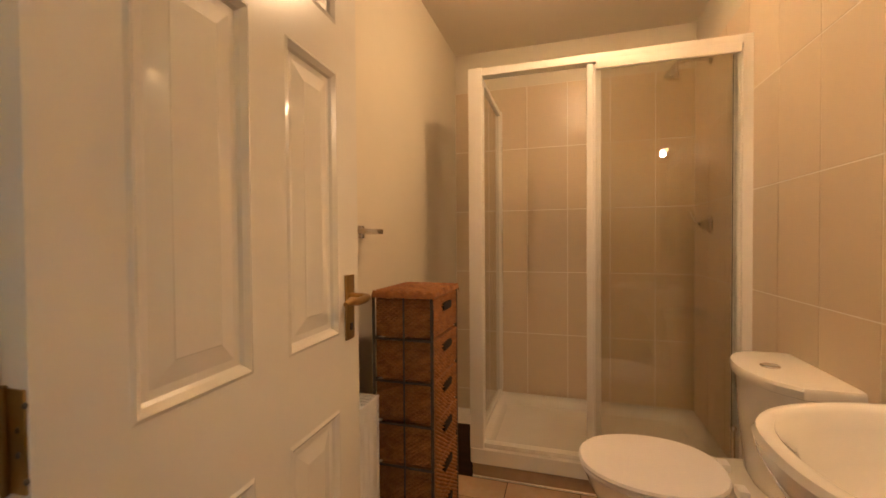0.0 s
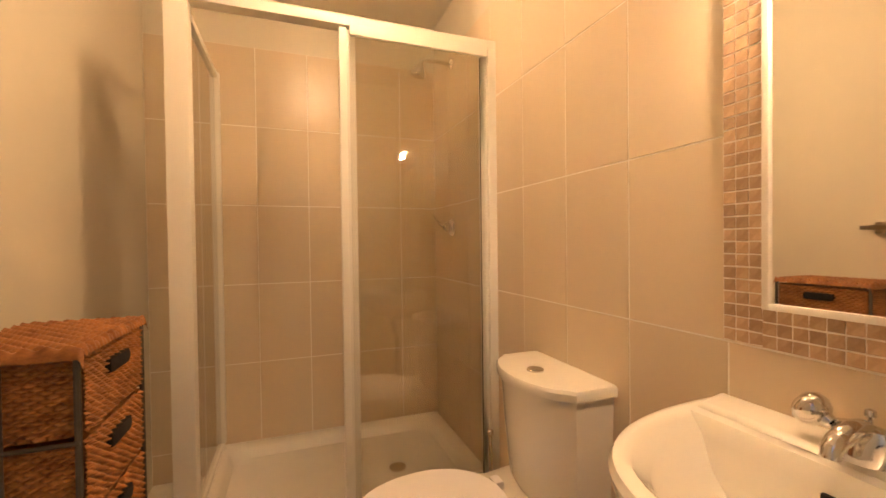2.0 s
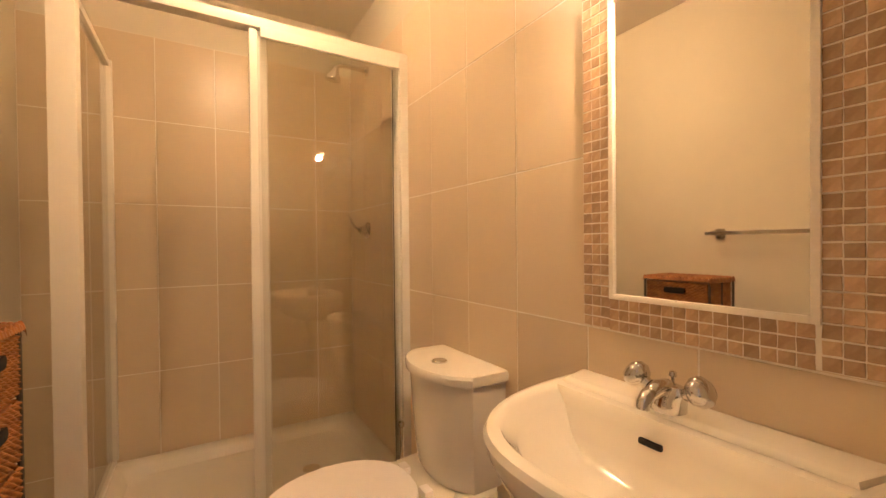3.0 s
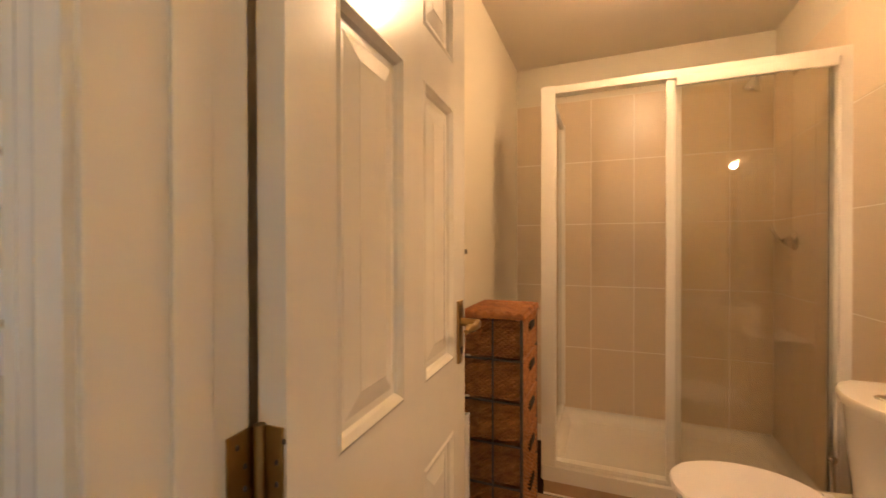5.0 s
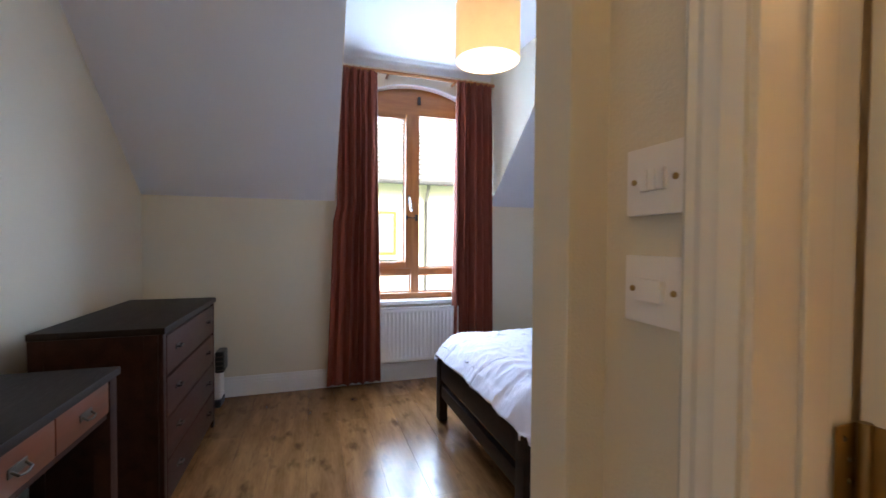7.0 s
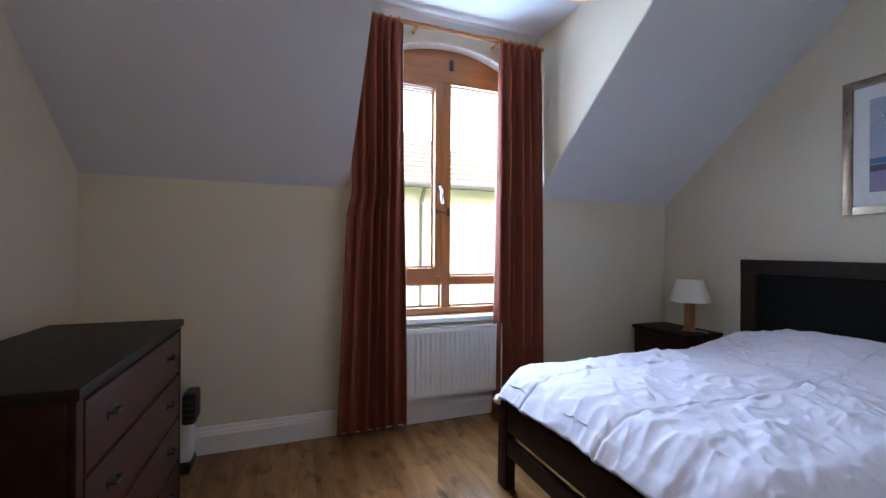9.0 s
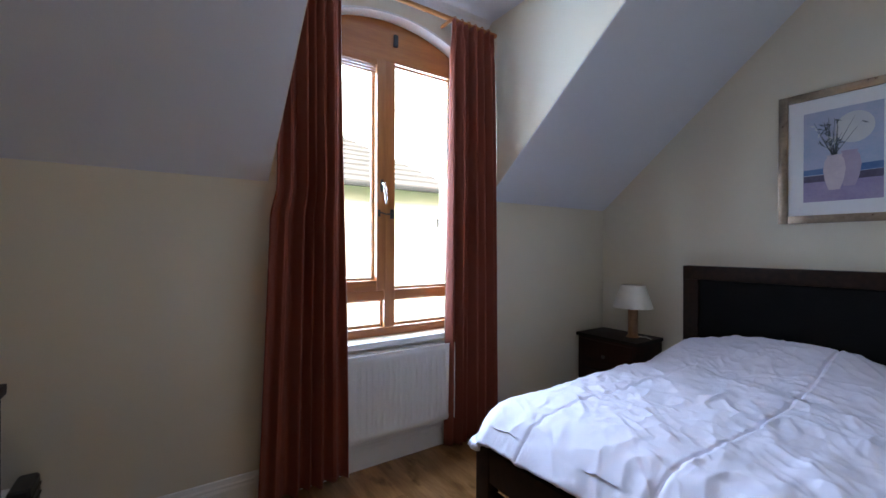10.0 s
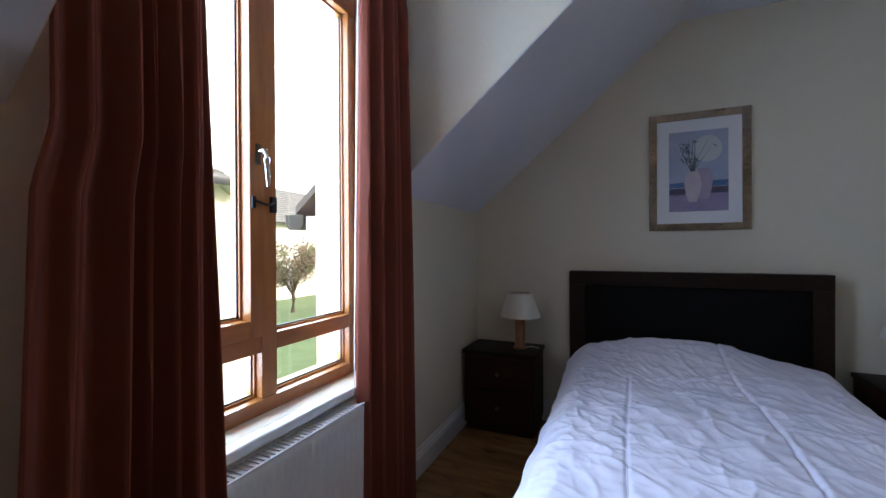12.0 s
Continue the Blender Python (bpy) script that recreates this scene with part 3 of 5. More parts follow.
toilet()
b = thing("toilet_brush", "chrome toilet brush holder beside the cistern", "toilet brush")
part("holder", lathe([(0.035, 0), (0.04, 0.01), (0.038, 0.20), (0.03, 0.215)], 20, pose(0.94, 2.40, 0)), CHROME, b)
part("handle", tube([(0.94, 2.40, 0.21), (0.94, 2.40, 0.42)], 0.007, 10), CHROME, b)
part("knob", lathe([(0.008, 0), (0.013, 0.01), (0.011, 0.022), (0.004, 0.027)], 14, pose(0.94, 2.40, 0.415)), CHROME, b)


def basin():
    s = thing("basin", "white porcelain wall basin on a pedestal", "basin")
    cy, z, xb = 1.325, 0.833, 1.047

    def outer(d, h, zz, sq=2.5):
        return [(x, y, zz) for x, y in d_outline(xb, cy, d, h, 40, sq)]

    def inner(x0, d, h, zz, sq=2.3):
        # closed oval bowl, flattened on the tap side
        pts = []
        for i in range(41):
            a = math.pi * i / 40
            sn, c = math.sin(a), math.cos(a)
            pts.append((x0 - d * abs(sn) ** (2 / sq), cy - h * (1 if c > 0 else -1) * abs(c) ** (2 / sq), zz))
        return pts
    rings = [outer(0.20, 0.10, z - 0.19), outer(0.30, 0.19, z - 0.15), outer(0.390, 0.248, z - 0.08), outer(0.414, 0.270, z - 0.035), outer(0.419, 0.275, z - 0.012), outer(0.413, 0.270, z - 0.001), outer(0.403, 0.261, z + 0.001),
             inner(xb - 0.105, 0.284, 0.243, z - 0.002), inner(xb - 0.110, 0.274, 0.234, z - 0.010), inner(xb - 0.114, 0.245, 0.212, z - 0.035), inner(xb - 0.125, 0.225, 0.185, z - 0.085), inner(xb - 0.15, 0.17, 0.12, z - 0.125), inner(xb - 0.185, 0.09, 0.05, z - 0.138)]
    part("bowl", loft(rings), PORCELAIN, s)
    part("splash_ledge", loft([[(x, y, zz) for x, y in ((xb, cy - hw), (xb, cy + hw), (xb - dd, cy + hw - 0.02), (xb - dd, cy - hw + 0.02))] for hw, dd, zz in ((0.265, 0.085, z), (0.262, 0.08, z + 0.007), (0.255, 0.07, z + 0.010))]), PORCELAIN, s)
    part("pedestal", loft([outer(0.16, 0.09, 0.0, 3), outer(0.14, 0.075, 0.10, 3), outer(0.14, 0.075, 0.5, 3), outer(0.19, 0.10, z - 0.185, 3)]), PORCELAIN, s)
    # solid near-black block, the slot's inner shade put into its colour
    ov = part("overflow", box(xb - 0.1245, xb - 0.116, cy - 0.010, cy + 0.033, z - 0.045, z - 0.034, 0.004), HOLE_SHADE, s, "dark block for the shaded overflow slot")
    m = thing("mixer_tap", "chrome mixer tap with two domed handles", "tap")
    X, Z = xb - 0.062, z + 0.009
    cy += 0.014
    part("body", loft([[(X + r * math.cos(2 * math.pi * i / 24) * k, cy + r * math.sin(2 * math.pi * i / 24) * q, Z + h) for i in range(24)] for r, h, k, q in ((0.028, 0, 1, 1.15), (0.027, 0.012, 1, 1.2), (0.022, 0.026, 1, 1.5), (0.021, 0.036, 1, 1.75), (0.017, 0.046, 1, 1.8), (0.008, 0.050, 1, 1.7))]), CHROME, m)
    part("spout", tube([(X - 0.005, cy, Z + 0.04), (X - 0.035, cy, Z + 0.044), (X - 0.062, cy, Z + 0.036), (X - 0.074, cy, Z + 0.026), (X - 0.076, cy, Z + 0.016)], [0.017, 0.015, 0.013, 0.012, 0.011], 14), CHROME, m)
    for sg in (-1, 1):
        mm = Matrix.Translation((X - 0.004, cy + sg * 0.034, Z + 0.036)) @ Matrix.Rotation(radians(-62 * sg), 4, "X")
        part("handle", lathe([(0.010, 0), (0.012, 0.008), (0.020, 0.013), (0.0265, 0.024), (0.0255, 0.036), (0.017, 0.045), (0.004, 0.048)], 22, mm), CHROME, m)
    part("pop_up_knob", lathe([(0.003, 0), (0.003, 0.02), (0.007, 0.024), (0.006, 0.032), (0.002, 0.034)], 12, pose(X + 0.016, cy, Z + 0.034)), CHROME, m)


basin()


def mirror():
    m = thing("wall_mirror", "tall wall mirror set in a brown stone mosaic border", "mirror")
    y0, y1, z0, z1 = 1.147, 1.497, 1.028, 1.68
    part("glass", box(1.042, 1.0455, y0 + 0.006, y1 - 0.006, z0 + 0.006, z1 - 0.006), MIRROR, m, soft=False)
    for a in ((y0 - 0.006, y0 + 0.006, z0 - 0.006, z1 + 0.006), (y1 - 0.006, y1 + 0.006, z0 - 0.006, z1 + 0.006), (y0 + 0.006, y1 - 0.006, z0 - 0.006, z0 + 0.006), (y0 + 0.006, y1 - 0.006, z1 - 0.006, z1 + 0.006)):
        part("edge_trim", box(1.036, 1.0455, *a, 0.002), GROUT, m)
    part("grout_bed", box(1.0415, 1.0455, y0 - 0.078, y1 + 0.078, z0 - 0.074, z0 - 0.006), GROUT, m, soft=False)
    part("grout_bed", box(1.0415, 1.0455, y0 - 0.078, y1 + 0.078, z1 + 0.006, z1 + 0.076), GROUT, m, soft=False)
    part("grout_bed", box(1.0415, 1.0455, y0 - 0.078, y0 - 0.006, z0 - 0.006, z1 + 0.006), GROUT, m, soft=False)
    part("grout_bed", box(1.0415, 1.0455, y1 + 0.006, y1 + 0.078, z0 - 0.006, z1 + 0.006), GROUT, m, soft=False)
    metas = []
    for k in range(4):
        b = box(-0.0012, 0.002, -0.0111, 0.0111, -0.0103, 0.0103, 0.0007, 1)
        for v in b.verts:
            v.co += Vector((random.uniform(-0.0002, 0.0002), random.uniform(-0.0007, 0.0007), random.uniform(-0.0007, 0.0007)))
        metas.append(mesh(b, "mosaic_tile", MOSAIC))
    p = 0.0238
    spots = []
    nz = round((z1 - z0 + 0.15) / p)
    for j in range(nz):
        z = z0 - 0.074 + p * (j + 0.5)
        for i in range(3):
            spots.append((y1 + 0.006 + p * (i + 0.5), z))
            spots.append((y0 - 0.006 - p * (i + 0.5), z))
    for i in range(round((y1 - y0) / p)):
        for j in range(3):
            spots.append((y0 + p * (i + 0.5), z0 - 0.006 - p * (j + 0.45)))
    for n, (y, z) in enumerate(spots):
        o = new("mosaic_tile", metas[random.randrange(4)])
        o.parent = m
        o.location = (1.0412, y, z)
        o.rotation_euler = (random.uniform(-0.03, 0.03) + math.pi * random.randrange(2), 0, 0)


mirror()


def wicker_face(w, h, rows, cols):
    """Woven sheet in x (width) and z (height), strands bulging towards -y."""
    nu, nv = cols * 5, rows * 4

    def f(u, v):
        r = v * rows
        k = int(min(r, rows - 1e-6))
        strand = abs(math.sin(math.pi * r))
        wob = math.sin(2 * math.pi * (u * cols / 2 + 0.5 * (k % 2)))
        dz = 0.0025 * noise.noise((u * 9, v * 5, k * 3.1))
        return (w * (u - 0.5), -0.0095 * strand * (0.55 + 0.45 * wob) - 0.002 * noise.noise((u * 14, v * 30, 2)), h * (v - 0.5) + dz)
    return grid(nu, nv, f)


def basket_tower():
    t = thing("wicker_drawer_tower", "brown woven seagrass drawer tower with a dark metal frame", "storage basket")
    x0, x1, y0, y1, top, n, p = -0.296, -0.084, 1.850, 2.152, 0.990, 6, 0.1425
    fr = mesh(wicker_face(y1 - y0 - 0.03, p - 0.014, 18, 24), "front", WICKER)
    sd = mesh(wicker_face(x1 - x0 - 0.012, p - 0.012, 19, 20), "side", WICKER)
    for me in (fr, sd):
        me.shade_smooth()
    for k in range(n):
        z = top - 0.022 - p * (k + 0.5)
        d = part("drawer", box(x0 + 0.01, x1 - 0.010, y0 + 0.012, y1 - 0.012, z - p / 2 + 0.010, z + p / 2 - 0.010, 0.008), WICKER, t)
        o = new("woven_front", fr)
        o.parent, o.matrix_local = d, Matrix.Translation((x1 - 0.004, (y0 + y1) / 2, z)) @ Matrix.Rotation(radians(90), 4, "Z")
        for yy, rz in ((y0 + 0.010, 0), (y1 - 0.010, 180)):
            o = new("woven_side", sd)
            o.parent, o.matrix_local = d, Matrix.Translation(((x0 + x1) / 2, yy, z)) @ Matrix.Rotation(radians(rz), 4, "Z")
        yc = (y0 + y1) / 2
        # raised near-black block painted as the shaded inside of the finger hole
        part("handle_hole_shade", box(x1 - 0.006, x1 + 0.0095, yc - 0.05, yc + 0.05, z + 0.012, z + 0.040, 0.012), HOLE_SHADE, d, "dark block for the shaded oval finger hole")
    lid = part("lid", box(x0 + 0.002, x1 - 0.001, y0 - 0.002, y1, top - 0.018, top - 0.010, 0.003), WICKER, t)
    b = grid(64, 132, lambda u, v: (x0 - 0.006 + (x1 - x0 + 0.014) * u, y0 - 0.010 + (y1 - y0 + 0.018) * v, top - 0.009 + 0.009 * abs(math.sin(math.pi * v * 22)) * (0.6 + 0.4 * math.sin(math.pi * (u * 16 + int(v * 22) % 2))) - 0.016 * (max(0, abs(u - 0.5) * 2 - 0.94) / 0.06) ** 2 - 0.016 * (max(0, abs(v - 0.5) * 2 - 0.94) / 0.06) ** 2))
    part("woven_top", b, WICKER, lid)
    for x in (x0, x1 - 0.004):
        for y in (y0, y1):
            part("post", tube([(x, y, 0), (x, y, top - 0.014)], 0.0055, 8), IRON, t)
    part("mid_post", tube([((x0 + x1) / 2 + 0.005, y0 - 0.004, 0.1), ((x0 + x1) / 2 + 0.005, y0 - 0.004, top - 0.014)], 0.0035, 8), IRON, t)
    for k in range(n + 1):
        z = top - 0.022 - p * k
        part("rung", tube([(x0, y0 - 0.003, z), (x1, y0 - 0.003, z)], 0.0042, 8), IRON, t)
        part("rung", tube([(x0, y1 + 0.002, z), (x1, y1 + 0.002, z)], 0.0042, 8), IRON, t)
        part("runner", tube([(x0, y0, z), (x0, y1, z)], 0.0042, 8), IRON, t)


basket_tower()


def radiator(name, label, w, h, depth, ribs):
    """Pressed panel radiator facing -y, its back at y = 0, base at z = 0, x from 0 to w."""
    r = thing(name, label, "radiator")

    def f(u, v):
        x, z = u * w, v * h
        edge = min(z, h - z, x, w - x)
        rib = (0.5 - 0.5 * math.cos(2 * math.pi * u * ribs)) ** 0.6 if edge > 0.03 else 0
        fall = min(1, edge / 0.012)
        return (x, -depth + 0.008 - 0.006 * fall + 0.007 * rib * min(1, max(0, (edge - 0.03) / 0.02)), z)
    b = grid(ribs * 8, 30, f)
    part("panel", b, RADW, r)
    part("body", box(0.002, w - 0.002, -depth + 0.009, -0.02, 0.004, h - 0.004, 0.003), RADW, r)
    part("end_cap", box(-0.004, 0.002, -depth + 0.002, -0.016, 0.0, h + 0.002, 0.002), RADW, r)
    part("end_cap", box(w - 0.002, w + 0.004, -depth + 0.002, -0.016, 0.0, h + 0.002, 0.002), RADW, r)
    b = bmesh.new()
    add_box(b, -0.003, w + 0.003, -depth, -depth + 0.008, h - 0.002, h + 0.006, 0.001, 1)
    add_box(b, -0.003, w + 0.003, -0.022, -0.014, h - 0.002, h + 0.006, 0.001, 1)
    n = int(w / 0.02)
    for i in range(n + 1):
        x = w * i / n
        add_box(b, x - 0.004, x + 0.004, -depth + 0.008, -0.022, h - 0.002, h + 0.003)
    part("top_grille", b, RADW, r, soft=False)
    part("bracket", box(w * 0.25, w * 0.25 + 0.03, -0.02, 0, 0.05, h - 0.05), RADW, r)
    part("bracket", box(w * 0.75, w * 0.75 + 0.03, -0.02, 0, 0.05, h - 0.05), RADW, r)
    for x in (0.02, w - 0.02):
        part("pipe", tube([(x, -depth / 2, 0.02), (x, -depth / 2, -0.14 if depth else 0)], 0.0075, 10), RADW, r)
    return r


r = radiator("bath_radiator", "white panel radiator behind the open door", 0.72, 0.50, 0.155, 20)
r.matrix_world = pose(-0.40, 1.06, 0.155, 0, 0, 90)


def towel_rail():
    t = thing("towel_rail", "square chrome towel rail on the cream wall", "towel rail")
    part("bar", box(-0.338, -0.322, 1.40, 1.988, 1.180, 1.198, 0.002), CHROME, t)
    for y in (1.445, 1.950):
        part("bracket", box(-0.40, -0.336, y - 0.012, y + 0.012, 1.179, 1.200, 0.003), CHROME, t)
        part("wall_plate", box(-0.40, -0.392, y - 0.022, y + 0.022, 1.165, 1.212, 0.003), CHROME, t)


towel_rail()

s = thing("bath_ceiling_light", "warm lit ceiling spotlight bar with three heads", "ceiling light")
part("base", lathe([(0.05, 0.018), (0.05, 0.004), (0.04, 0.0)], 24, pose(0.40, 2.10, BC - 0.018)), CHROME, s)
for a in (-50, 70, 190):
    dx, dy = math.cos(radians(a)), math.sin(radians(a))
    part("arm", tube([(0.40, 2.10, BC - 0.018), (0.40 + 0.05 * dx, 2.10 + 0.05 * dy, BC - 0.035), (0.40 + 0.10 * dx, 2.10 + 0.10 * dy, BC - 0.06)], 0.006, 8), CHROME, s)
    mm = look((0.40 + 0.10 * dx, 2.10 + 0.10 * dy, BC - 0.06), (0.40 + 0.30 * dx, 2.10 + 0.30 * dy, BC - 0.26))
    hd = part("head", lathe([(0.012, 0.03), (0.024, 0.02), (0.034, -0.03), (0.032, -0.03), (0.022, 0.0)], 20, mm), CHROME, s)
    o = part("bulb", lathe([(0.006, 0.0), (0.024, -0.012), (0.026, -0.022), (0.004, -0.026)], 16, mm), BULB, hd)

s = thing("mirror_light", "warm lit twin spotlight with white shades over the mirror", "wall light")
part("bar", box(1.030, 1.0455, 1.22, 1.42, 1.755, 1.80, 0.004), CHROME, s)
for y in (1.29, 1.385):
    part("arm", tube([(1.03, y, 1.778), (1.005, y, 1.785), (0.99, y, 1.775)], 0.006, 8), CHROME, s)
    mm = look((0.99, y, 1.772), (0.70, y + 0.22, 1.60))
    hd = part("head", lathe([(0.010, 0.02), (0.017, 0.012), (0.021, -0.022), (0.019, -0.022), (0.014, 0.0)], 20, mm), PLASTIC, s, "small white lamp shade")
    part("bulb", lathe([(0.004, 0.002), (0.010, -0.006), (0.013, -0.026), (0.010, -0.044), (0.003, -0.050)], 16, mm), BULB, hd)

# switches on the wall beside the doorway
def switch(z, gangs):
    s = thing("light_switch", "white plastic wall switch with %s" % ("three small rockers" if gangs == 3 else "one pull rocker and neon"), "light switch", "switches by the doorway")
    xc = -0.306
    part("plate", box(xc - 0.046, xc + 0.046, 0.671, 0.680, z - 0.043, z + 0.043, 0.003), PLASTIC, s)
    if gangs == 3:
        for i in range(3):
            part("rocker", box(xc - 0.020 + 0.0135 * i, xc - 0.008 + 0.0135 * i, 0.666, 0.672, z - 0.013, z + 0.013, 0.0015), PLASTIC, s)
    else:
        part("rocker", box(xc - 0.020, xc + 0.020, 0.663, 0.672, z - 0.014, z + 0.014, 0.003), PLASTIC, s)
    for x in (xc - 0.032, xc + 0.032):
        part("screw", lathe([(0.004, 0), (0.004, 0.002), (0.002, 0.003)], 10, pose(x, 0.6715, z, 90, 0, 0)), BRASS, s)


switch(1.285, 3)
switch(1.148, 1)

# ---- things: bedroom window wall ----
def window():
    w = thing("window_1", "varnished orange pine window with an arched head panel", "window")
    tagged(w, kind="structure")
    xa, xb = -3.52, -3.445
    f = part("window_frame", box(xa, xb, WY0, WY0 + 0.055, WZ0, WSP + 0.004, 0.006), PINE, w)
    part("jamb", box(xa, xb, WY1 - 0.055, WY1, WZ0, WSP + 0.004, 0.006), PINE, w)
    part("sill_rail", box(xa, xb + 0.006, WY0 + 0.055, WY1 - 0.055, WZ0, WZ0 + 0.05, 0.006), PINE_H, w)
    part("mullion", box(xa, xb, 1.100, 1.168, WZ0 + 0.05, 2.335, 0.008), PINE, w)
    part("transom", box(xa, xb, WY0 + 0.055, 1.100, 0.897, 0.957, 0.008), PINE_H, w)
    part("transom", box(xa, xb, 1.168, WY1 - 0.055, 0.897, 0.957, 0.008), PINE_H, w)
    n = 18
    yy = [WY0 + 0.001 + (WY1 - WY0 - 0.002) * i / n for i in range(n + 1)]
    part("head_panel", prism([(y, arch_z(y) - 0.006) for y in yy] + [(WY1 - 0.001, 2.30), (WY0 + 0.001, 2.30)], "x", xa + 0.004, xb + 0.004, None, 0.004), PINE_H, w)
    part("catch_plate", box(xb + 0.004, xb + 0.022, 1.150, 1.178, 2.395, 2.465, 0.008), BLACK, w, "black night vent catch")
    # opening casement on the left light
    s = part("sash", box(xa - 0.004, xb + 0.012, 1.045, 1.102, 0.955, 2.30, 0.006), PINE, w, "opening pine casement")
    part("stile", box(xa - 0.004, xb + 0.012, WY0 + 0.05, WY0 + 0.107, 0.955, 2.30, 0.006), PINE, s)
    part("rail", box(xa - 0.004, xb + 0.011, WY0 + 0.107, 1.045, 0.955, 1.015, 0.006), PINE_H, s)
    part("rail", box(xa - 0.004, xb + 0.011, WY0 + 0.107, 1.045, 2.262, 2.30, 0.006), PINE_H, s)
    for k in range(3):
        part("vent_slat", box(xb - 0.01, xb + 0.004, WY0 + 0.11, 1.04, 2.215 + 0.016 * k, 2.226 + 0.016 * k, 0.003), LAMPWOOD, s)
    for a in ((WY0 + 0.105, 1.047, 1.012, 2.265), (1.166, WY1 - 0.053, 0.955, 2.302), (WY0 + 0.053, 1.102, WZ0 + 0.048, 0.899), (1.166, WY1 - 0.053, WZ0 + 0.048, 0.899)):
        p = pane("pane", GLASS, w, (1, 0, 0), -3.492, -3.486, *a)
        y0, y1, z0, z1 = a
        b = bmesh.new()
        for q in ((y0, y0 + 0.010, z0, z1), (y1 - 0.010, y1, z0, z1), (y0 + 0.01, y1 - 0.01, z0, z0 + 0.010), (y0 + 0.01, y1 - 0.01, z1 - 0.010, z1)):
            add_box(b, -3.4855, -3.474, *q)
        part("glazing_bead", b, PINE, p, soft=False)
        b = bmesh.new()
        for q in ((y0 + 0.01, y0 + 0.015, z0 + 0.01, z1 - 0.01), (y1 - 0.015, y1 - 0.01, z0 + 0.01, z1 - 0.01), (y0 + 0.015, y1 - 0.015, z0 + 0.01, z0 + 0.016)):
            add_box(b, -3.486, -3.483, *q)
        part("spacer", b, BLACK, p, soft=False)
    h = part("handle_plate", box(xb + 0.012, xb + 0.018, 1.066, 1.086, 1.53, 1.60, 0.003), IRON, s, "dark handle plate")
    part("lever", tube([(xb + 0.016, 1.076, 1.575), (xb + 0.045, 1.076, 1.575), (xb + 0.05, 1.078, 1.55), (xb + 0.048, 1.084, 1.50), (xb + 0.042, 1.092, 1.455)], [0.008, 0.009, 0.010, 0.010, 0.006], 12), CHROME, h)
    k = part("stay_catch", tube([(xb + 0.012, 1.060, 1.41), (xb + 0.022, 1.072, 1.407), (xb + 0.022, 1.10, 1.400), (xb + 0.022, 1.125, 1.402), (xb + 0.012, 1.145, 1.41)], 0.004, 8), BLACK, w, "black iron hook catch")
    part("catch_plate", box(xb + 0.010, xb + 0.017, 1.050, 1.066, 1.385, 1.425, 0.003), BLACK, k)
    part("catch_plate", box(xb - 0.002, xb + 0.014, 1.135, 1.158, 1.375, 1.432, 0.006), BLACK, k)


window()
structure("window_sill", box(-3.445, -3.315, WY0 - 0.001, WY1 + 0.001, WZ0 - 0.035, WZ0 - 0.001, 0.010, 3), SKIRT, "white painted window board", "window sill", True)
structure("trim_window_reveal", prism([(y, arch_z(y) + 0.004) for y in ys] + [(y, arch_z(y) - 0.008) for y in reversed(ys)], "x", -3.445, XW + 0.004), SKIRT, "white arched plaster bead over the window", "trim", True)

r = radiator("radiator", "white ribbed panel radiator under the window sill", 0.68, 0.45, 0.090, 20)
r.matrix_world = pose(XW, 0.806, 0.178, 0, 0, 90)


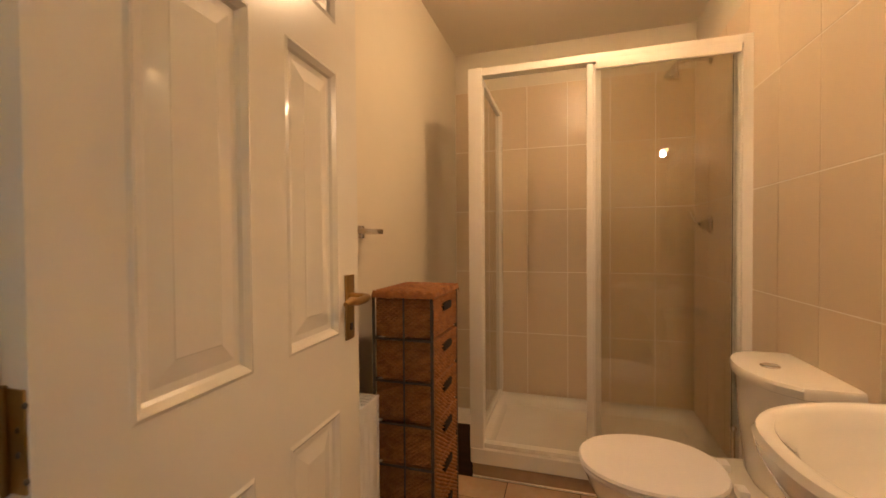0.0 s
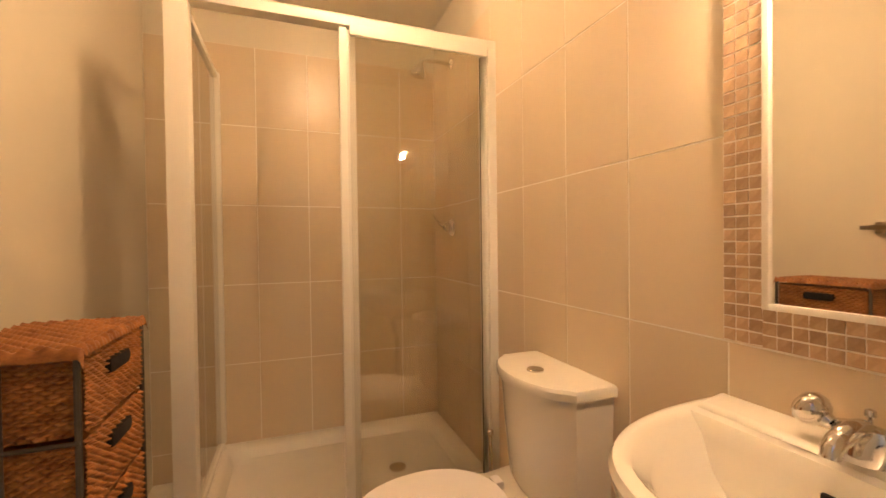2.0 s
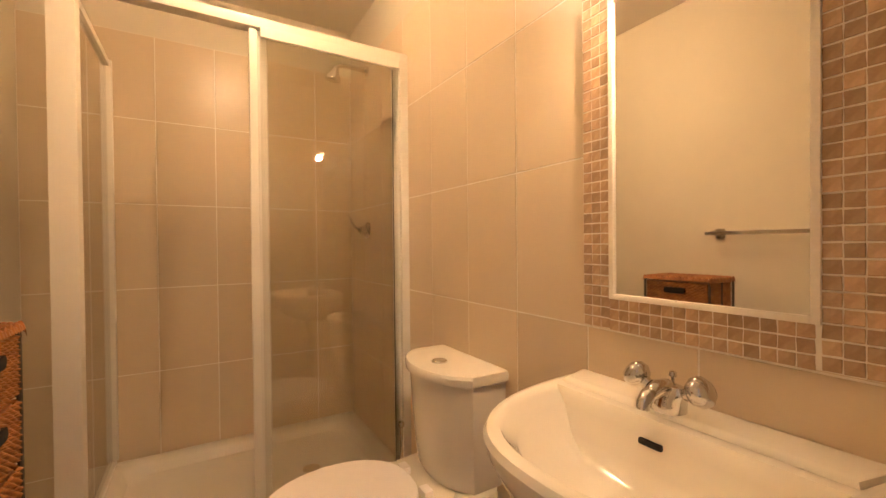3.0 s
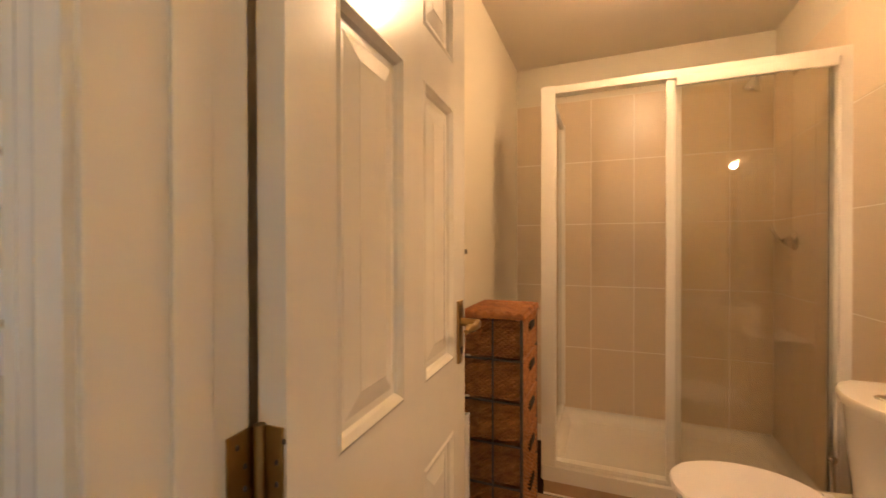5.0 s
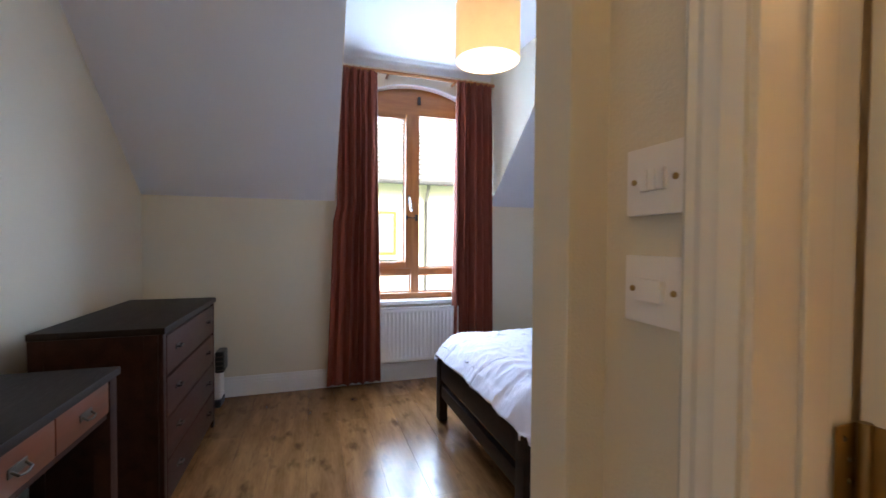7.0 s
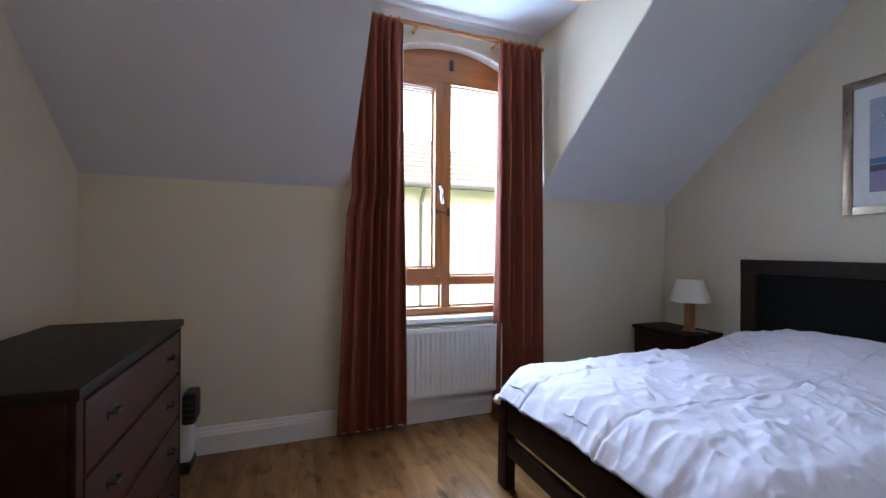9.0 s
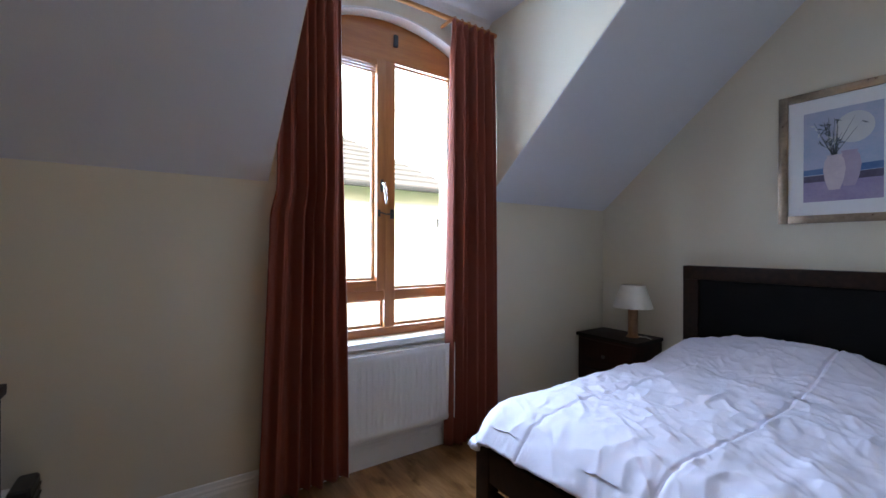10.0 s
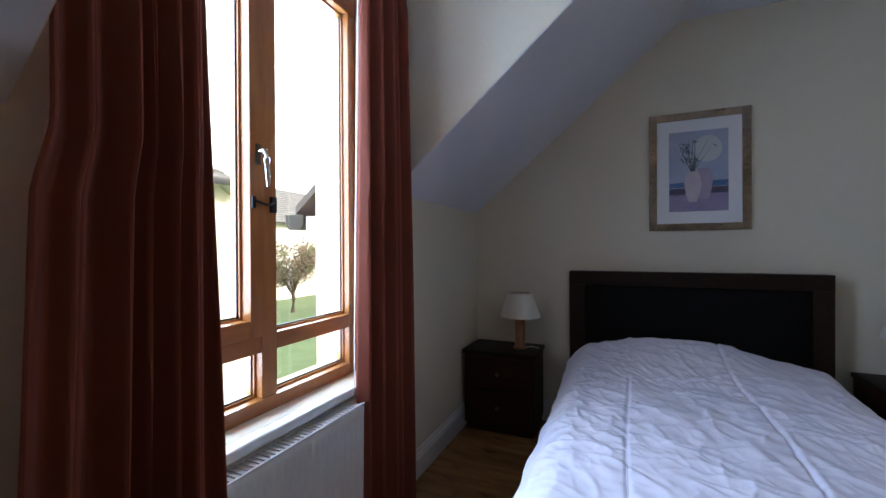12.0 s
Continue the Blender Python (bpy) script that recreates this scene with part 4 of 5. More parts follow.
def curtain(yt0, yt1, yb0, yb1, folds, seed, label, zb, free, xa, xb):
    """Pleated cloth; xa and xb are the depths of its two side edges."""
    c = thing("curtain", label, "curtain", "pair of curtains")
    zt = 2.575

    def f(u, v):
        z = zb + (zt - zb) * v
        s = min(1.0, v ** 0.8)
        y0, y1 = yb0 + (yt0 - yb0) * s, yb1 + (yt1 - yb1) * s
        if free < 0:
            k = min(1, max(0, (z - 1.36) / 0.12))
            y0 = max(y0, YL + 0.008) * k + y0 * (1 - k)
        head = max(0.0, (v - 0.93) / 0.07)
        ph = 2 * math.pi * folds * (u + 0.030 * math.sin(9 * u + seed) + 0.010 * math.sin(4 * v + seed) + 0.028 * noise.noise((u * 5, v * 1.1, seed)))
        amp = (0.032 + 0.022 * noise.noise((u * 6, v * 0.9, seed + 7))) * (1 - 0.62 * min(1, head * 1.6))
        amp *= min(1, 0.25 + 6 * (1 - u if free > 0 else u))
        wave = math.sin(ph)
        fold = 0.95 * wave - 0.35 * wave * wave + 0.4 * math.sin(ph * 0.5 + seed)
        x = xa + (xb - xa) * u * (1 - v ** 4) - (xa + 3.262) * v ** 4 + amp * fold
        x += 0.007 * math.sin(2.0 * ph + 1.1) * (0.5 + 0.5 * v) + 0.010 * math.sin(2 * math.pi * folds * 2.5 * u) * max(0, 1 - abs(v - 0.955) / 0.035)
        y = y0 + (y1 - y0) * u + 0.010 * math.cos(ph) * (1 - 0.3 * v)
        if free < 0:
            y = max(y, y0)
        zz = z + 0.004 * wave * (1 - v) + 0.006 * math.sin(2 * math.pi * folds * 2.5 * u) * head
        return (x, y, zz)
    b = grid(folds * 20, 64, f)
    o = part("cloth", b, CURTAIN, c)
    sm = o.modifiers.new("thick", "SOLIDIFY")
    sm.thickness = 0.004
    edge = 1.0 if free < 0 else 0.0
    b = grid(3, 50, lambda u, v: (f(edge, v)[0] - 0.016 + 0.010 * u, f(edge, v)[1] + (0.004 if free < 0 else -0.004) - 0.010 * (1 - u) * (1 if free < 0 else -1), f(edge, v)[2]))
    o = part("lining", b, LINING, c, "cream lining showing at the edge")
    sm = o.modifiers.new("thick", "SOLIDIFY")
    sm.thickness = 0.003
    for i in range(folds):
        u = (i + 0.5) / folds
        y = yt0 + (yt1 - yt0) * u
        b = tube([(-3.28 + 0.021 * math.cos(a), y, 2.583 + 0.021 * math.sin(a)) for a in [2 * math.pi * k / 16 for k in range(17)]], 0.0032, 6)
        part("ring", b, PINE, c, "wooden curtain ring")


curtain(0.455, 0.768, 0.372, 0.792, 6, 1.0, "long rust-red cotton curtain drawn open, nearly to the floor", 0.045, -1, -3.235, -3.235)
curtain(1.455, 1.770, 1.425, 1.80, 6, 4.0, "long rust-red cotton curtain gathered beside the radiator", 0.02, 1, -3.258, -3.240)
rod = thing("curtain_rod", "varnished wooden curtain pole over the window", "curtain pole")
part("pole", tube([(-3.28, YL + 0.003, 2.583), (-3.28, YR - 0.003, 2.583)], 0.0145, 16), PINE_H, rod)
for y in (0.86, 1.44):
    part("bracket", box(-3.36, -3.27, y - 0.008, y + 0.008, 2.556, 2.571, 0.003), PINE_H, rod)


# ---- things: bed and bedside ----
BXa, BXb, BYa = -2.555, -1.345, 1.075


def bed():
    b = thing("bed", "dark stained wooden double bed with a black leather headboard panel", "bed")
    wd = lambda n, *a, lab="": part(n, box(*a, 0.006), BEDWOOD, b, lab)
    for x in (BXa, BXb - 0.075):
        wd("leg", x, x + 0.075, BYa, BYa + 0.055, 0, 0.42)
        wd("leg", x, x + 0.075, 2.86, 2.94, 0, 0.42)
    wd("foot_rail", BXa + 0.075, BXb - 0.075, BYa + 0.006, BYa + 0.045, 0.285, 0.415)
    wd("foot_stretcher", BXa + 0.075, BXb - 0.075, BYa + 0.010, BYa + 0.042, 0.165, 0.245)
    wd("side_rail", BXa + 0.008, BXa + 0.04, BYa + 0.055, 2.86, 0.27, 0.41)
    wd("side_rail", BXb - 0.04, BXb - 0.008, BYa + 0.055, 2.86, 0.27, 0.41)
    for i in range(12):
        y = BYa + 0.15 + i * 0.14
        wd("slat", BXa + 0.04, BXb - 0.04, y, y + 0.07, 0.30, 0.315)
    hx0, hx1 = -2.655, -1.265
    hb = wd("headboard_post", hx0, hx0 + 0.095, 2.965, 3.035, 0, 1.0)
    wd("headboard_post", hx1 - 0.095, hx1, 2.965, 3.035, 0, 1.0)
    wd("headboard_top", hx0, hx1, 2.962, 3.038, 1.0, 1.09)
    wd("headboard_rail", hx0 + 0.095, hx1 - 0.095, 2.972, 3.030, 0.28, 0.40)
    n = 1
    for i in range(n):
        w = (hx1 - hx0 - 0.19) / n
        part("headboard_panel", box(hx0 + 0.095 + w * i + 0.001, hx0 + 0.095 + w * (i + 1) - 0.001, 2.982, 3.022, 0.40, 1.0, 0.009, 3), LEATHER, b, "black leather padded panel")


bed()
m = thing("mattress", "white mattress on the bed frame under the duvet", "mattress")
part("body", box(BXa + 0.045, BXb - 0.045, BYa + 0.06, 2.955, 0.316, 0.52, 0.04, 4), MATTRESS, m)


def duvet():
    """Plump cover draped over the bed, with pillows raising the head end, seams and creases."""
    x0, x1, y0, y1 = BXa - 0.092, BXb + 0.06, BYa - 0.035, 2.93
    cx, hx = (x0 + x1) / 2, (x1 - x0) / 2

    def ridge(px, py, ang, length, wid):
        return (px, py, math.cos(ang), math.sin(ang), length, wid)
    rng = random.Random(5)
    folds = []
    for i in range(230):
        folds.append((*ridge(rng.uniform(x0, x1), rng.uniform(y0, y1), rng.choice((rng.uniform(-1.0, -0.2), rng.uniform(-0.9, -0.4), rng.uniform(-0.3, 0.6), rng.uniform(1.0, 2.0))), rng.uniform(0.03, 0.16), rng.uniform(0.006, 0.010)), rng.uniform(0.0025, 0.008)))

    def f(u, v):
        x, y = x0 + (x1 - x0) * u, y0 + (y1 - y0) * v
        ex = min(u, 1 - u) * (x1 - x0)
        ey = v * (y1 - y0)
        drop = 0.115 * max(0, 1 - ex / 0.16) ** 2.2 + 0.130 * max(0, 1 - ey / 0.20) ** 2.2
        head = max(0, (y - 2.30) / 0.5)
        flat = 0.560 + 0.032 * (1 - ((x - cx) / hx) ** 2)
        pillow = float(np.interp(x, (-2.62, -2.40, -2.29, -2.15, -1.82, -1.66, -1.48, -1.30), (0.63, 0.655, 0.692, 0.702, 0.700, 0.655, 0.62, 0.60)))
        hm = min(1, head) ** 1.2
        plump = flat * (1 - hm) + pillow * hm
        if y > 2.78:
            plump -= 0.06 * ((y - 2.78) / 0.15) ** 2
        near = max(0, 0.16 - ex) * max(0, 0.16 - ey) / 0.0256
        z = plump - min(drop, 0.15)
        # seam across the cover and two lengthwise seams
        sx = x + 2.302 - 0.010 * math.sin(y * 3.1)
        s2 = x + 1.828 - 0.014 * math.sin(y * 4.2)
        puck = noise.noise((x * 6, y * 26, 4)) * 0.007
        z += puck * (math.exp(-(s2 / 0.055) ** 2) + (math.exp(-(sx / 0.05) ** 2) if y < 2.36 else 0))
        z -= 0.008 * math.exp(-(s2 / 0.007) ** 2) - 0.003 * math.exp(-((s2 - 0.016) / 0.010) ** 2)
        z -= 0.007 * math.exp(-(sx / 0.007) ** 2) * (1 if y < 2.36 else 0.0)
        z += 0.012 * noise.noise((x * 3.1, y * 3.1, 1)) + 0.008 * noise.noise((x * 8 + 4, y * 6, 2)) + 0.0045 * noise.noise((x * 20, y * 16, 3))
        for k, am in ((1.0, 0.011), (2.3, 0.0075), (4.6, 0.0040)):
            q = noise.noise(((x * 4.2 + y * 3.2) * k, (y * 1.9 - x * 2.2) * k, 9 * k))
            z += am * (1 - 3 * min(abs(q), 0.33)) * max(0, 0.5 + noise.noise((x * 2.1, y * 2.1, 20 + k)))
        for px, py, c, s, ln, wd, am in folds:
            dx, dy = x - px, y - py
            al, ac = dx * c + dy * s, -dx * s + dy * c
            ac += 0.10 * al * al / ln
            if abs(al) < ln * 1.6 and abs(ac) < wd * 7:
                z += am * math.exp(-abs(ac) / wd * (1.0 if ac > 0 else 0.45) - (al / ln) ** 2 * 1.6)
        wob = 0.018 * noise.noise((x * 6, y * 6, 5))
        return (x + (wob if ex < 0.05 else 0) + 0.05 * near * (1 if u < 0.5 else -1), y + (wob if ey < 0.05 else 0) + 0.05 * near, z)
    d = thing("duvet", "rumpled white cotton duvet spread over the bed", "duvet")
    b = grid(270, 370, f)
    o = part("cover", b, DUVET, d)
    sm = o.modifiers.new("thick", "SOLIDIFY")
    sm.thickness, sm.offset = 0.03, -1
    for at, amp, freq, v1 in ((-2.302, 0.010, 3.1, 0.66), (-1.828, 0.014, 4.2, 0.93)):
        pts = []
        for i in range(90):
            v = 0.03 + (v1 - 0.03) * i / 89
            yy = y0 + (y1 - y0) * v
            u = (at + amp * math.sin(yy * freq) - x0) / (x1 - x0)
            p = Vector(f(u, v))
            pts.append(p + Vector((0, 0, 0.0005)))
        part("seam", tube(pts, 0.0022, 6), DUVET, d, "stitched seam along the cover")
    return d


duvet()


def nightstand(x0, x1, label):
    n = thing("nightstand", label, "bedside table", "pair of bedside tables")
    y0, y1, h = 2.715, 3.068, 0.55
    part("carcass", box(x0 + 0.012, x1 - 0.012, y0 + 0.016, y1, 0.05, h - 0.025, 0.004), MAHOG, n)
    part("top", box(x0, x1, y0, y1, h - 0.025, h, 0.006), MAHOG_TOP, n)
    part("plinth", box(x0 + 0.02, x1 - 0.02, y0 + 0.03, y1 - 0.01, 0, 0.05, 0.003), MAHOG, n)
    for z0, z1 in ((0.075, 0.285), (0.30, 0.51)):
        d = part("drawer_front", box(x0 + 0.035, x1 - 0.035, y0 + 0.004, y0 + 0.018, z0, z1, 0.005), MAHOG, n)
        xc = (x0 + x1) / 2
        part("knob", lathe([(0.006, 0), (0.007, 0.012), (0.014, 0.018), (0.012, 0.026), (0.003, 0.029)], 14, pose(xc, y0 + 0.004, (z0 + z1) / 2, 90, 0, 0)), IRON, d)


nightstand(-3.34, -2.838, "dark wooden bedside table with two drawers by the window")
nightstand(-1.165, -0.70, "dark wooden bedside table on the far side of the bed")


def bedside_lamp(x, y, label):
    l = thing("bedside_lamp", label, "table lamp", "bedside lamps")
    z = 0.55
    part("base", lathe([(0.045, 0), (0.047, 0.006), (0.036, 0.014), (0.035, 0.02), (0.035, 0.200), (0.029, 0.208)], 26, pose(x, y, z)), LAMPWOOD, l)
    part("holder", lathe([(0.012, 0), (0.012, 0.05), (0.008, 0.055)], 14, pose(x, y, z + 0.205)), PLASTIC, l)
    b = bmesh.new()
    rings = [[b.verts.new((x + r * math.cos(2 * math.pi * i / 36), y + r * math.sin(2 * math.pi * i / 36), zz)) for i in range(36)] for r, zz in ((0.138, z + 0.220), (0.084, z + 0.385), (0.081, z + 0.385), (0.135, z + 0.220))]
    for p, q in zip(rings, rings[1:] + rings[:1]):
        for i in range(36):
            b.faces.new((p[i], p[(i + 1) % 36], q[(i + 1) % 36], q[i]))
    part("shade", b, SHADE_N, l, "cream tapered fabric shade")
    part("cable", tube([(x + 0.04, y + 0.02, z + 0.006), (x + 0.08, y + 0.05, z + 0.006), (x + 0.105, y + 0.03, z + 0.004), (x + 0.128, y + 0.02, z + 0.004)], 0.003, 6), PLASTIC, l, "white cable")


bedside_lamp(-2.98, 2.905, "small unlit table lamp with a wooden base and cream shade")
bedside_lamp(-0.97, 2.90, "small unlit table lamp on the far bedside table")


def picture():
    p = thing("picture", "framed still life print of two pale vases with leafy stems", "picture")
    x0, x1, z0, z1, y = -2.162, -1.612, 1.352, 2.098, 3.088
    w = 0.045
    for a in ((x0, x0 + w, z0, z1), (x1 - w, x1, z0, z1), (x0 + w, x1 - w, z1 - w, z1), (x0 + w, x1 - w, z0, z0 + w)):
        part("frame_bar", box(a[0], a[1], y - 0.022, y, a[2], a[3], 0.005), FRAMEMETAL, p)
    part("mount", box(x0 + w, x1 - w, y - 0.010, y - 0.004, z0 + w, z1 - w), MOUNT, p, "white card mount", soft=False)
    ax0, ax1, az0, az1 = x0 + 0.115, x1 - 0.115, z0 + 0.12, z1 - 0.12
    col = {k: mat("print_" + k, c, 0.7, second=d, scale=9) for k, c, d in (("sky", (0.30, 0.38, 0.52), (0.42, 0.42, 0.55)), ("sea", (0.05, 0.12, 0.28), (0.12, 0.20, 0.38)), ("ground", (0.26, 0.21, 0.36), (0.36, 0.30, 0.45)), ("dark", (0.07, 0.06, 0.10), (0.13, 0.11, 0.17)), ("vase", (0.60, 0.52, 0.54), (0.48, 0.40, 0.46)), ("vase_shade", (0.42, 0.34, 0.44), (0.34, 0.27, 0.38)), ("moon", (0.58, 0.58, 0.56), (0.50, 0.52, 0.54)), ("leaf", (0.06, 0.08, 0.10), (0.12, 0.14, 0.15)))}
    pr = part("print", box(ax0, ax1, y - 0.0108, y - 0.0100, az0, az1), col["sky"], p, "blue and lilac printed still life", soft=False)
    Y = y - 0.0108

    def flat(name, pts, m, k):
        part(name, prism(pts, "y", Y - 0.0003 * k, Y - 0.0003 * (k - 1)), col[m], pr, soft=False)
    H, W = az1 - az0, ax1 - ax0
    P = lambda u, v: (ax0 + W * u, az0 + H * v)
    flat("print_ground", [P(0, 0), P(1, 0), P(1, 0.22), P(0, 0.22)], "ground", 1)
    flat("print_band", [P(0, 0.22), P(1, 0.22), P(1, 0.30), P(0, 0.29)], "dark", 1)
    flat("print_sea", [P(0, 0.30), P(1, 0.305), P(1, 0.38), P(0, 0.36)], "sea", 1)
    flat("print_moon", [P(0.66 + 0.24 * math.cos(a), 0.77 + 0.165 * math.sin(a)) for a in [2 * math.pi * i / 28 for i in range(28)]], "moon", 1)
    vase = [(0.07, 0.0), (0.12, 0.10), (0.145, 0.22), (0.125, 0.32), (0.09, 0.36), (0.11, 0.38)]
    for cx0, cz, m, k in ((0.60, 0.15, "vase_shade", 2), (0.41, 0.12, "vase", 3)):
        flat("print_vase", [P(cx0 - a, cz + c) for a, c in vase] + [P(cx0 + a, cz + c) for a, c in reversed(vase)], m, k)
    rng = random.Random(3)
    for i in range(16):
        u0, v0 = 0.40 + rng.uniform(-0.05, 0.05), 0.50
        u1, v1 = rng.uniform(0.12, 0.82), rng.uniform(0.62, 0.92)
        flat("print_stem", [P(u0, v0), P(u0 + 0.012, v0), P(u1 + 0.005, v1), P(u1, v1)], "leaf", 4)
        for k in range(3):
            t = rng.uniform(0.4, 1.0)
            u, v, a = u0 + (u1 - u0) * t, v0 + (v1 - v0) * t, rng.uniform(0, 6.28)
            flat("print_leaf", [P(u, v), P(u + 0.05 * math.cos(a) - 0.012 * math.sin(a), v + 0.03 * math.sin(a) + 0.008 * math.cos(a)), P(u + 0.10 * math.cos(a), v + 0.06 * math.sin(a)), P(u + 0.05 * math.cos(a) + 0.012 * math.sin(a), v + 0.03 * math.sin(a) - 0.008 * math.cos(a))], "leaf" if rng.random() < 0.7 else "moon", 5)


picture()


def pendant():
    p = thing("pendant_lamp", "lit cream fabric drum pendant hanging from the ceiling", "ceiling lamp")
    x, y, z0, z1, r = -2.03, 1.20, 2.205, 2.51, 0.179
    b = bmesh.new()
    rings = [[b.verts.new((x + q * math.cos(2 * math.pi * i / 48), y + q * math.sin(2 * math.pi * i / 48), zz)) for i in range(48)] for q, zz in ((r, z0), (r, z1), (r - 0.003, z1), (r - 0.003, z0))]
    for s, t in zip(rings, rings[1:] + rings[:1]):
        for i in range(48):
            b.faces.new((s[i], s[(i + 1) % 48], t[(i + 1) % 48], t[i]))
    part("shade", b, LITSHADE, p, "mottled cream fabric drum shade")
    part("cord", tube([(x, y, 2.41), (x, y, CZ - 0.03)], 0.004, 8), PLASTIC, p)
    part("rose", lathe([(0.045, 0.03), (0.045, 0.012), (0.02, 0)], 22, pose(x, y, CZ - 0.03)), PLASTIC, p)
    part("lampholder", lathe([(0.018, 0), (0.02, 0.05), (0.01, 0.06)], 16, pose(x, y, 2.40)), PLASTIC, p)
    part("bulb", lathe([(0.004, -0.03), (0.022, -0.024), (0.030, 0.0), (0.022, 0.028), (0.014, 0.04)], 18, pose(x, y, 2.36)), BULB, p)
    o = part("diffuser", lathe([(r - 0.004, 0), (r - 0.004, 0.003)], 40, pose(x, y, z0 + 0.004)), LITDIFF, p, "white lower diffuser disc")


LITDIFF = glow("white_acrylic_diffuser", (1.0, 0.92, 0.78), 1.1)
pendant()


def chest():
    c = thing("chest_of_drawers", "dark mahogany chest of four wide drawers with small dark knobs", "chest of drawers")
    x0, x1, y0, y1, h = -2.86, -1.90, -0.79, -0.332, 0.83
    part("carcass", box(x0 + 0.01, x1 - 0.01, y0, y1 - 0.018, 0.03, h - 0.03, 0.004), MAHOG, c)
    part("top", box(x0, x1, y0 - 0.005, y1 + 0.008, h - 0.03, h, 0.007), MAHOG_TOP, c)
    part("plinth", box(x0 + 0.02, x1 - 0.02, y0 + 0.02, y1 - 0.03, 0, 0.03), MAHOG, c)
    for x in (x0 + 0.01, x1 - 0.045):
        part("corner_stile", box(x, x + 0.035, y1 - 0.018, y1 - 0.002, 0.0, h - 0.03, 0.003), MAHOG, c)
    ph = (h - 0.03 - 0.06) / 4
    for k in range(4):
        z0 = 0.05 + ph * k
        d = part("drawer_front", box(x0 + 0.05, x1 - 0.05, y1 - 0.016, y1, z0 + 0.006, z0 + ph - 0.006, 0.005), CHESTFRONT, c)
        for x in (x0 + 0.20, x1 - 0.20):
            kn = part("handle", tube([(x - 0.022, y1, z0 + ph * 0.55), (x - 0.022, y1 + 0.018, z0 + ph * 0.55), (x + 0.022, y1 + 0.018, z0 + ph * 0.55), (x + 0.022, y1, z0 + ph * 0.55)], 0.005, 8), BLACK, d)
            part("back_plate", box(x - 0.032, x + 0.032, y1, y1 + 0.003, z0 + ph * 0.55 - 0.011, z0 + ph * 0.55 + 0.011, 0.002), BLACK, kn)
    for z0, z1 in ((0.0, 0.10), (h - 0.13, h - 0.03)):
        part("side_rail", box(x1 - 0.011, x1 - 0.002, y0 + 0.05, y1 - 0.07, z0, z1, 0.002), MAHOG, c)
    for y in (y0, y1 - 0.07):
        part("side_stile", box(x1 - 0.011, x1 - 0.002, y, y + 0.05, 0, h - 0.03, 0.002), MAHOG, c)


chest()


def desk():
    d = thing("writing_desk", "dark topped wooden desk with reddish drawers", "desk")
    x0, x1, y0, y1, h = -1.645, -0.60, -0.87, -0.385, 0.75
    part("top", box(x0, x1, y0, y1, h - 0.028, h, 0.006), MAHOG_TOP, d)
    for x in (x0 + 0.01, x1 - 0.06):
        for y in (y0 + 0.01, y1 - 0.06):
            part("leg", box(x, x + 0.05, y, y + 0.05, 0, h - 0.028, 0.004), MAHOG, d)
    part("back_rail", box(x0 + 0.06, x1 - 0.06, y0 + 0.02, y0 + 0.04, h - 0.16, h - 0.028), MAHOG, d)
    for x in (x0 + 0.02, x1 - 0.04):
        part("side_rail", box(x, x + 0.02, y0 + 0.06, y1 - 0.06, h - 0.16, h - 0.028), MAHOG, d)
    part("front_rail", box(x0 + 0.06, x1 - 0.06, y1 - 0.045, y1 - 0.02, h - 0.165, h - 0.145, 0.002), MAHOG, d)
    n = 3
    w = (x1 - x0 - 0.14) / n
    for i in range(n):
        a = x0 + 0.065 + (w + 0.005) * i
        f = part("drawer_front", box(a, a + w, y1 - 0.035, y1 - 0.012, h - 0.142, h - 0.034, 0.005), DRAWER, d)
        xc = a + w / 2
        k = part("back_plate", box(xc - 0.035, xc + 0.035, y1 - 0.012, y1 - 0.009, h - 0.10, h - 0.076, 0.002), IRON, f, "dark metal drop handle")
        part("bail", tube([(xc - 0.026, y1 - 0.010, h - 0.086), (xc - 0.024, y1 + 0.004, h - 0.097), (xc, y1 + 0.008, h - 0.102), (xc + 0.024, y1 + 0.004, h - 0.097), (xc + 0.026, y1 - 0.010, h - 0.086)], 0.0035, 8), IRON, k)


desk()


def heater():
    h = thing("electric_heater", "white convector heater with black feet and end grille", "heater")
    x0, x1, y0, y1 = -3.30, -3.14, -0.70, -0.335
    part("body", box(x0 + 0.025, x1 - 0.025, y0, y1 - 0.02, 0.05, 0.37, 0.02, 3), PLASTIC, h)
    g = part("end_hood", box(x0 + 0.01, x1 - 0.01, y1 - 0.06, y1, 0.245, 0.40, 0.02, 3), BLACK, h, "black end cap")
    for k in range(4):
        part("grille_bar", box(x1 - 0.012, x1 - 0.006, y1 - 0.055, y1 - 0.004, 0.262 + 0.032 * k, 0.270 + 0.032 * k, 0.002), IRON, g)
        part("grille_bar", box(x0 + 0.02, x1 - 0.02, y1 - 0.002, y1 + 0.004, 0.262 + 0.032 * k, 0.270 + 0.032 * k, 0.002), IRON, g)
    for y in (y0 + 0.04, y1 - 0.08):
        part("foot", box(x0, x1, y, y + 0.06, 0, 0.05, 0.015, 3), BLACK, h)


heater()

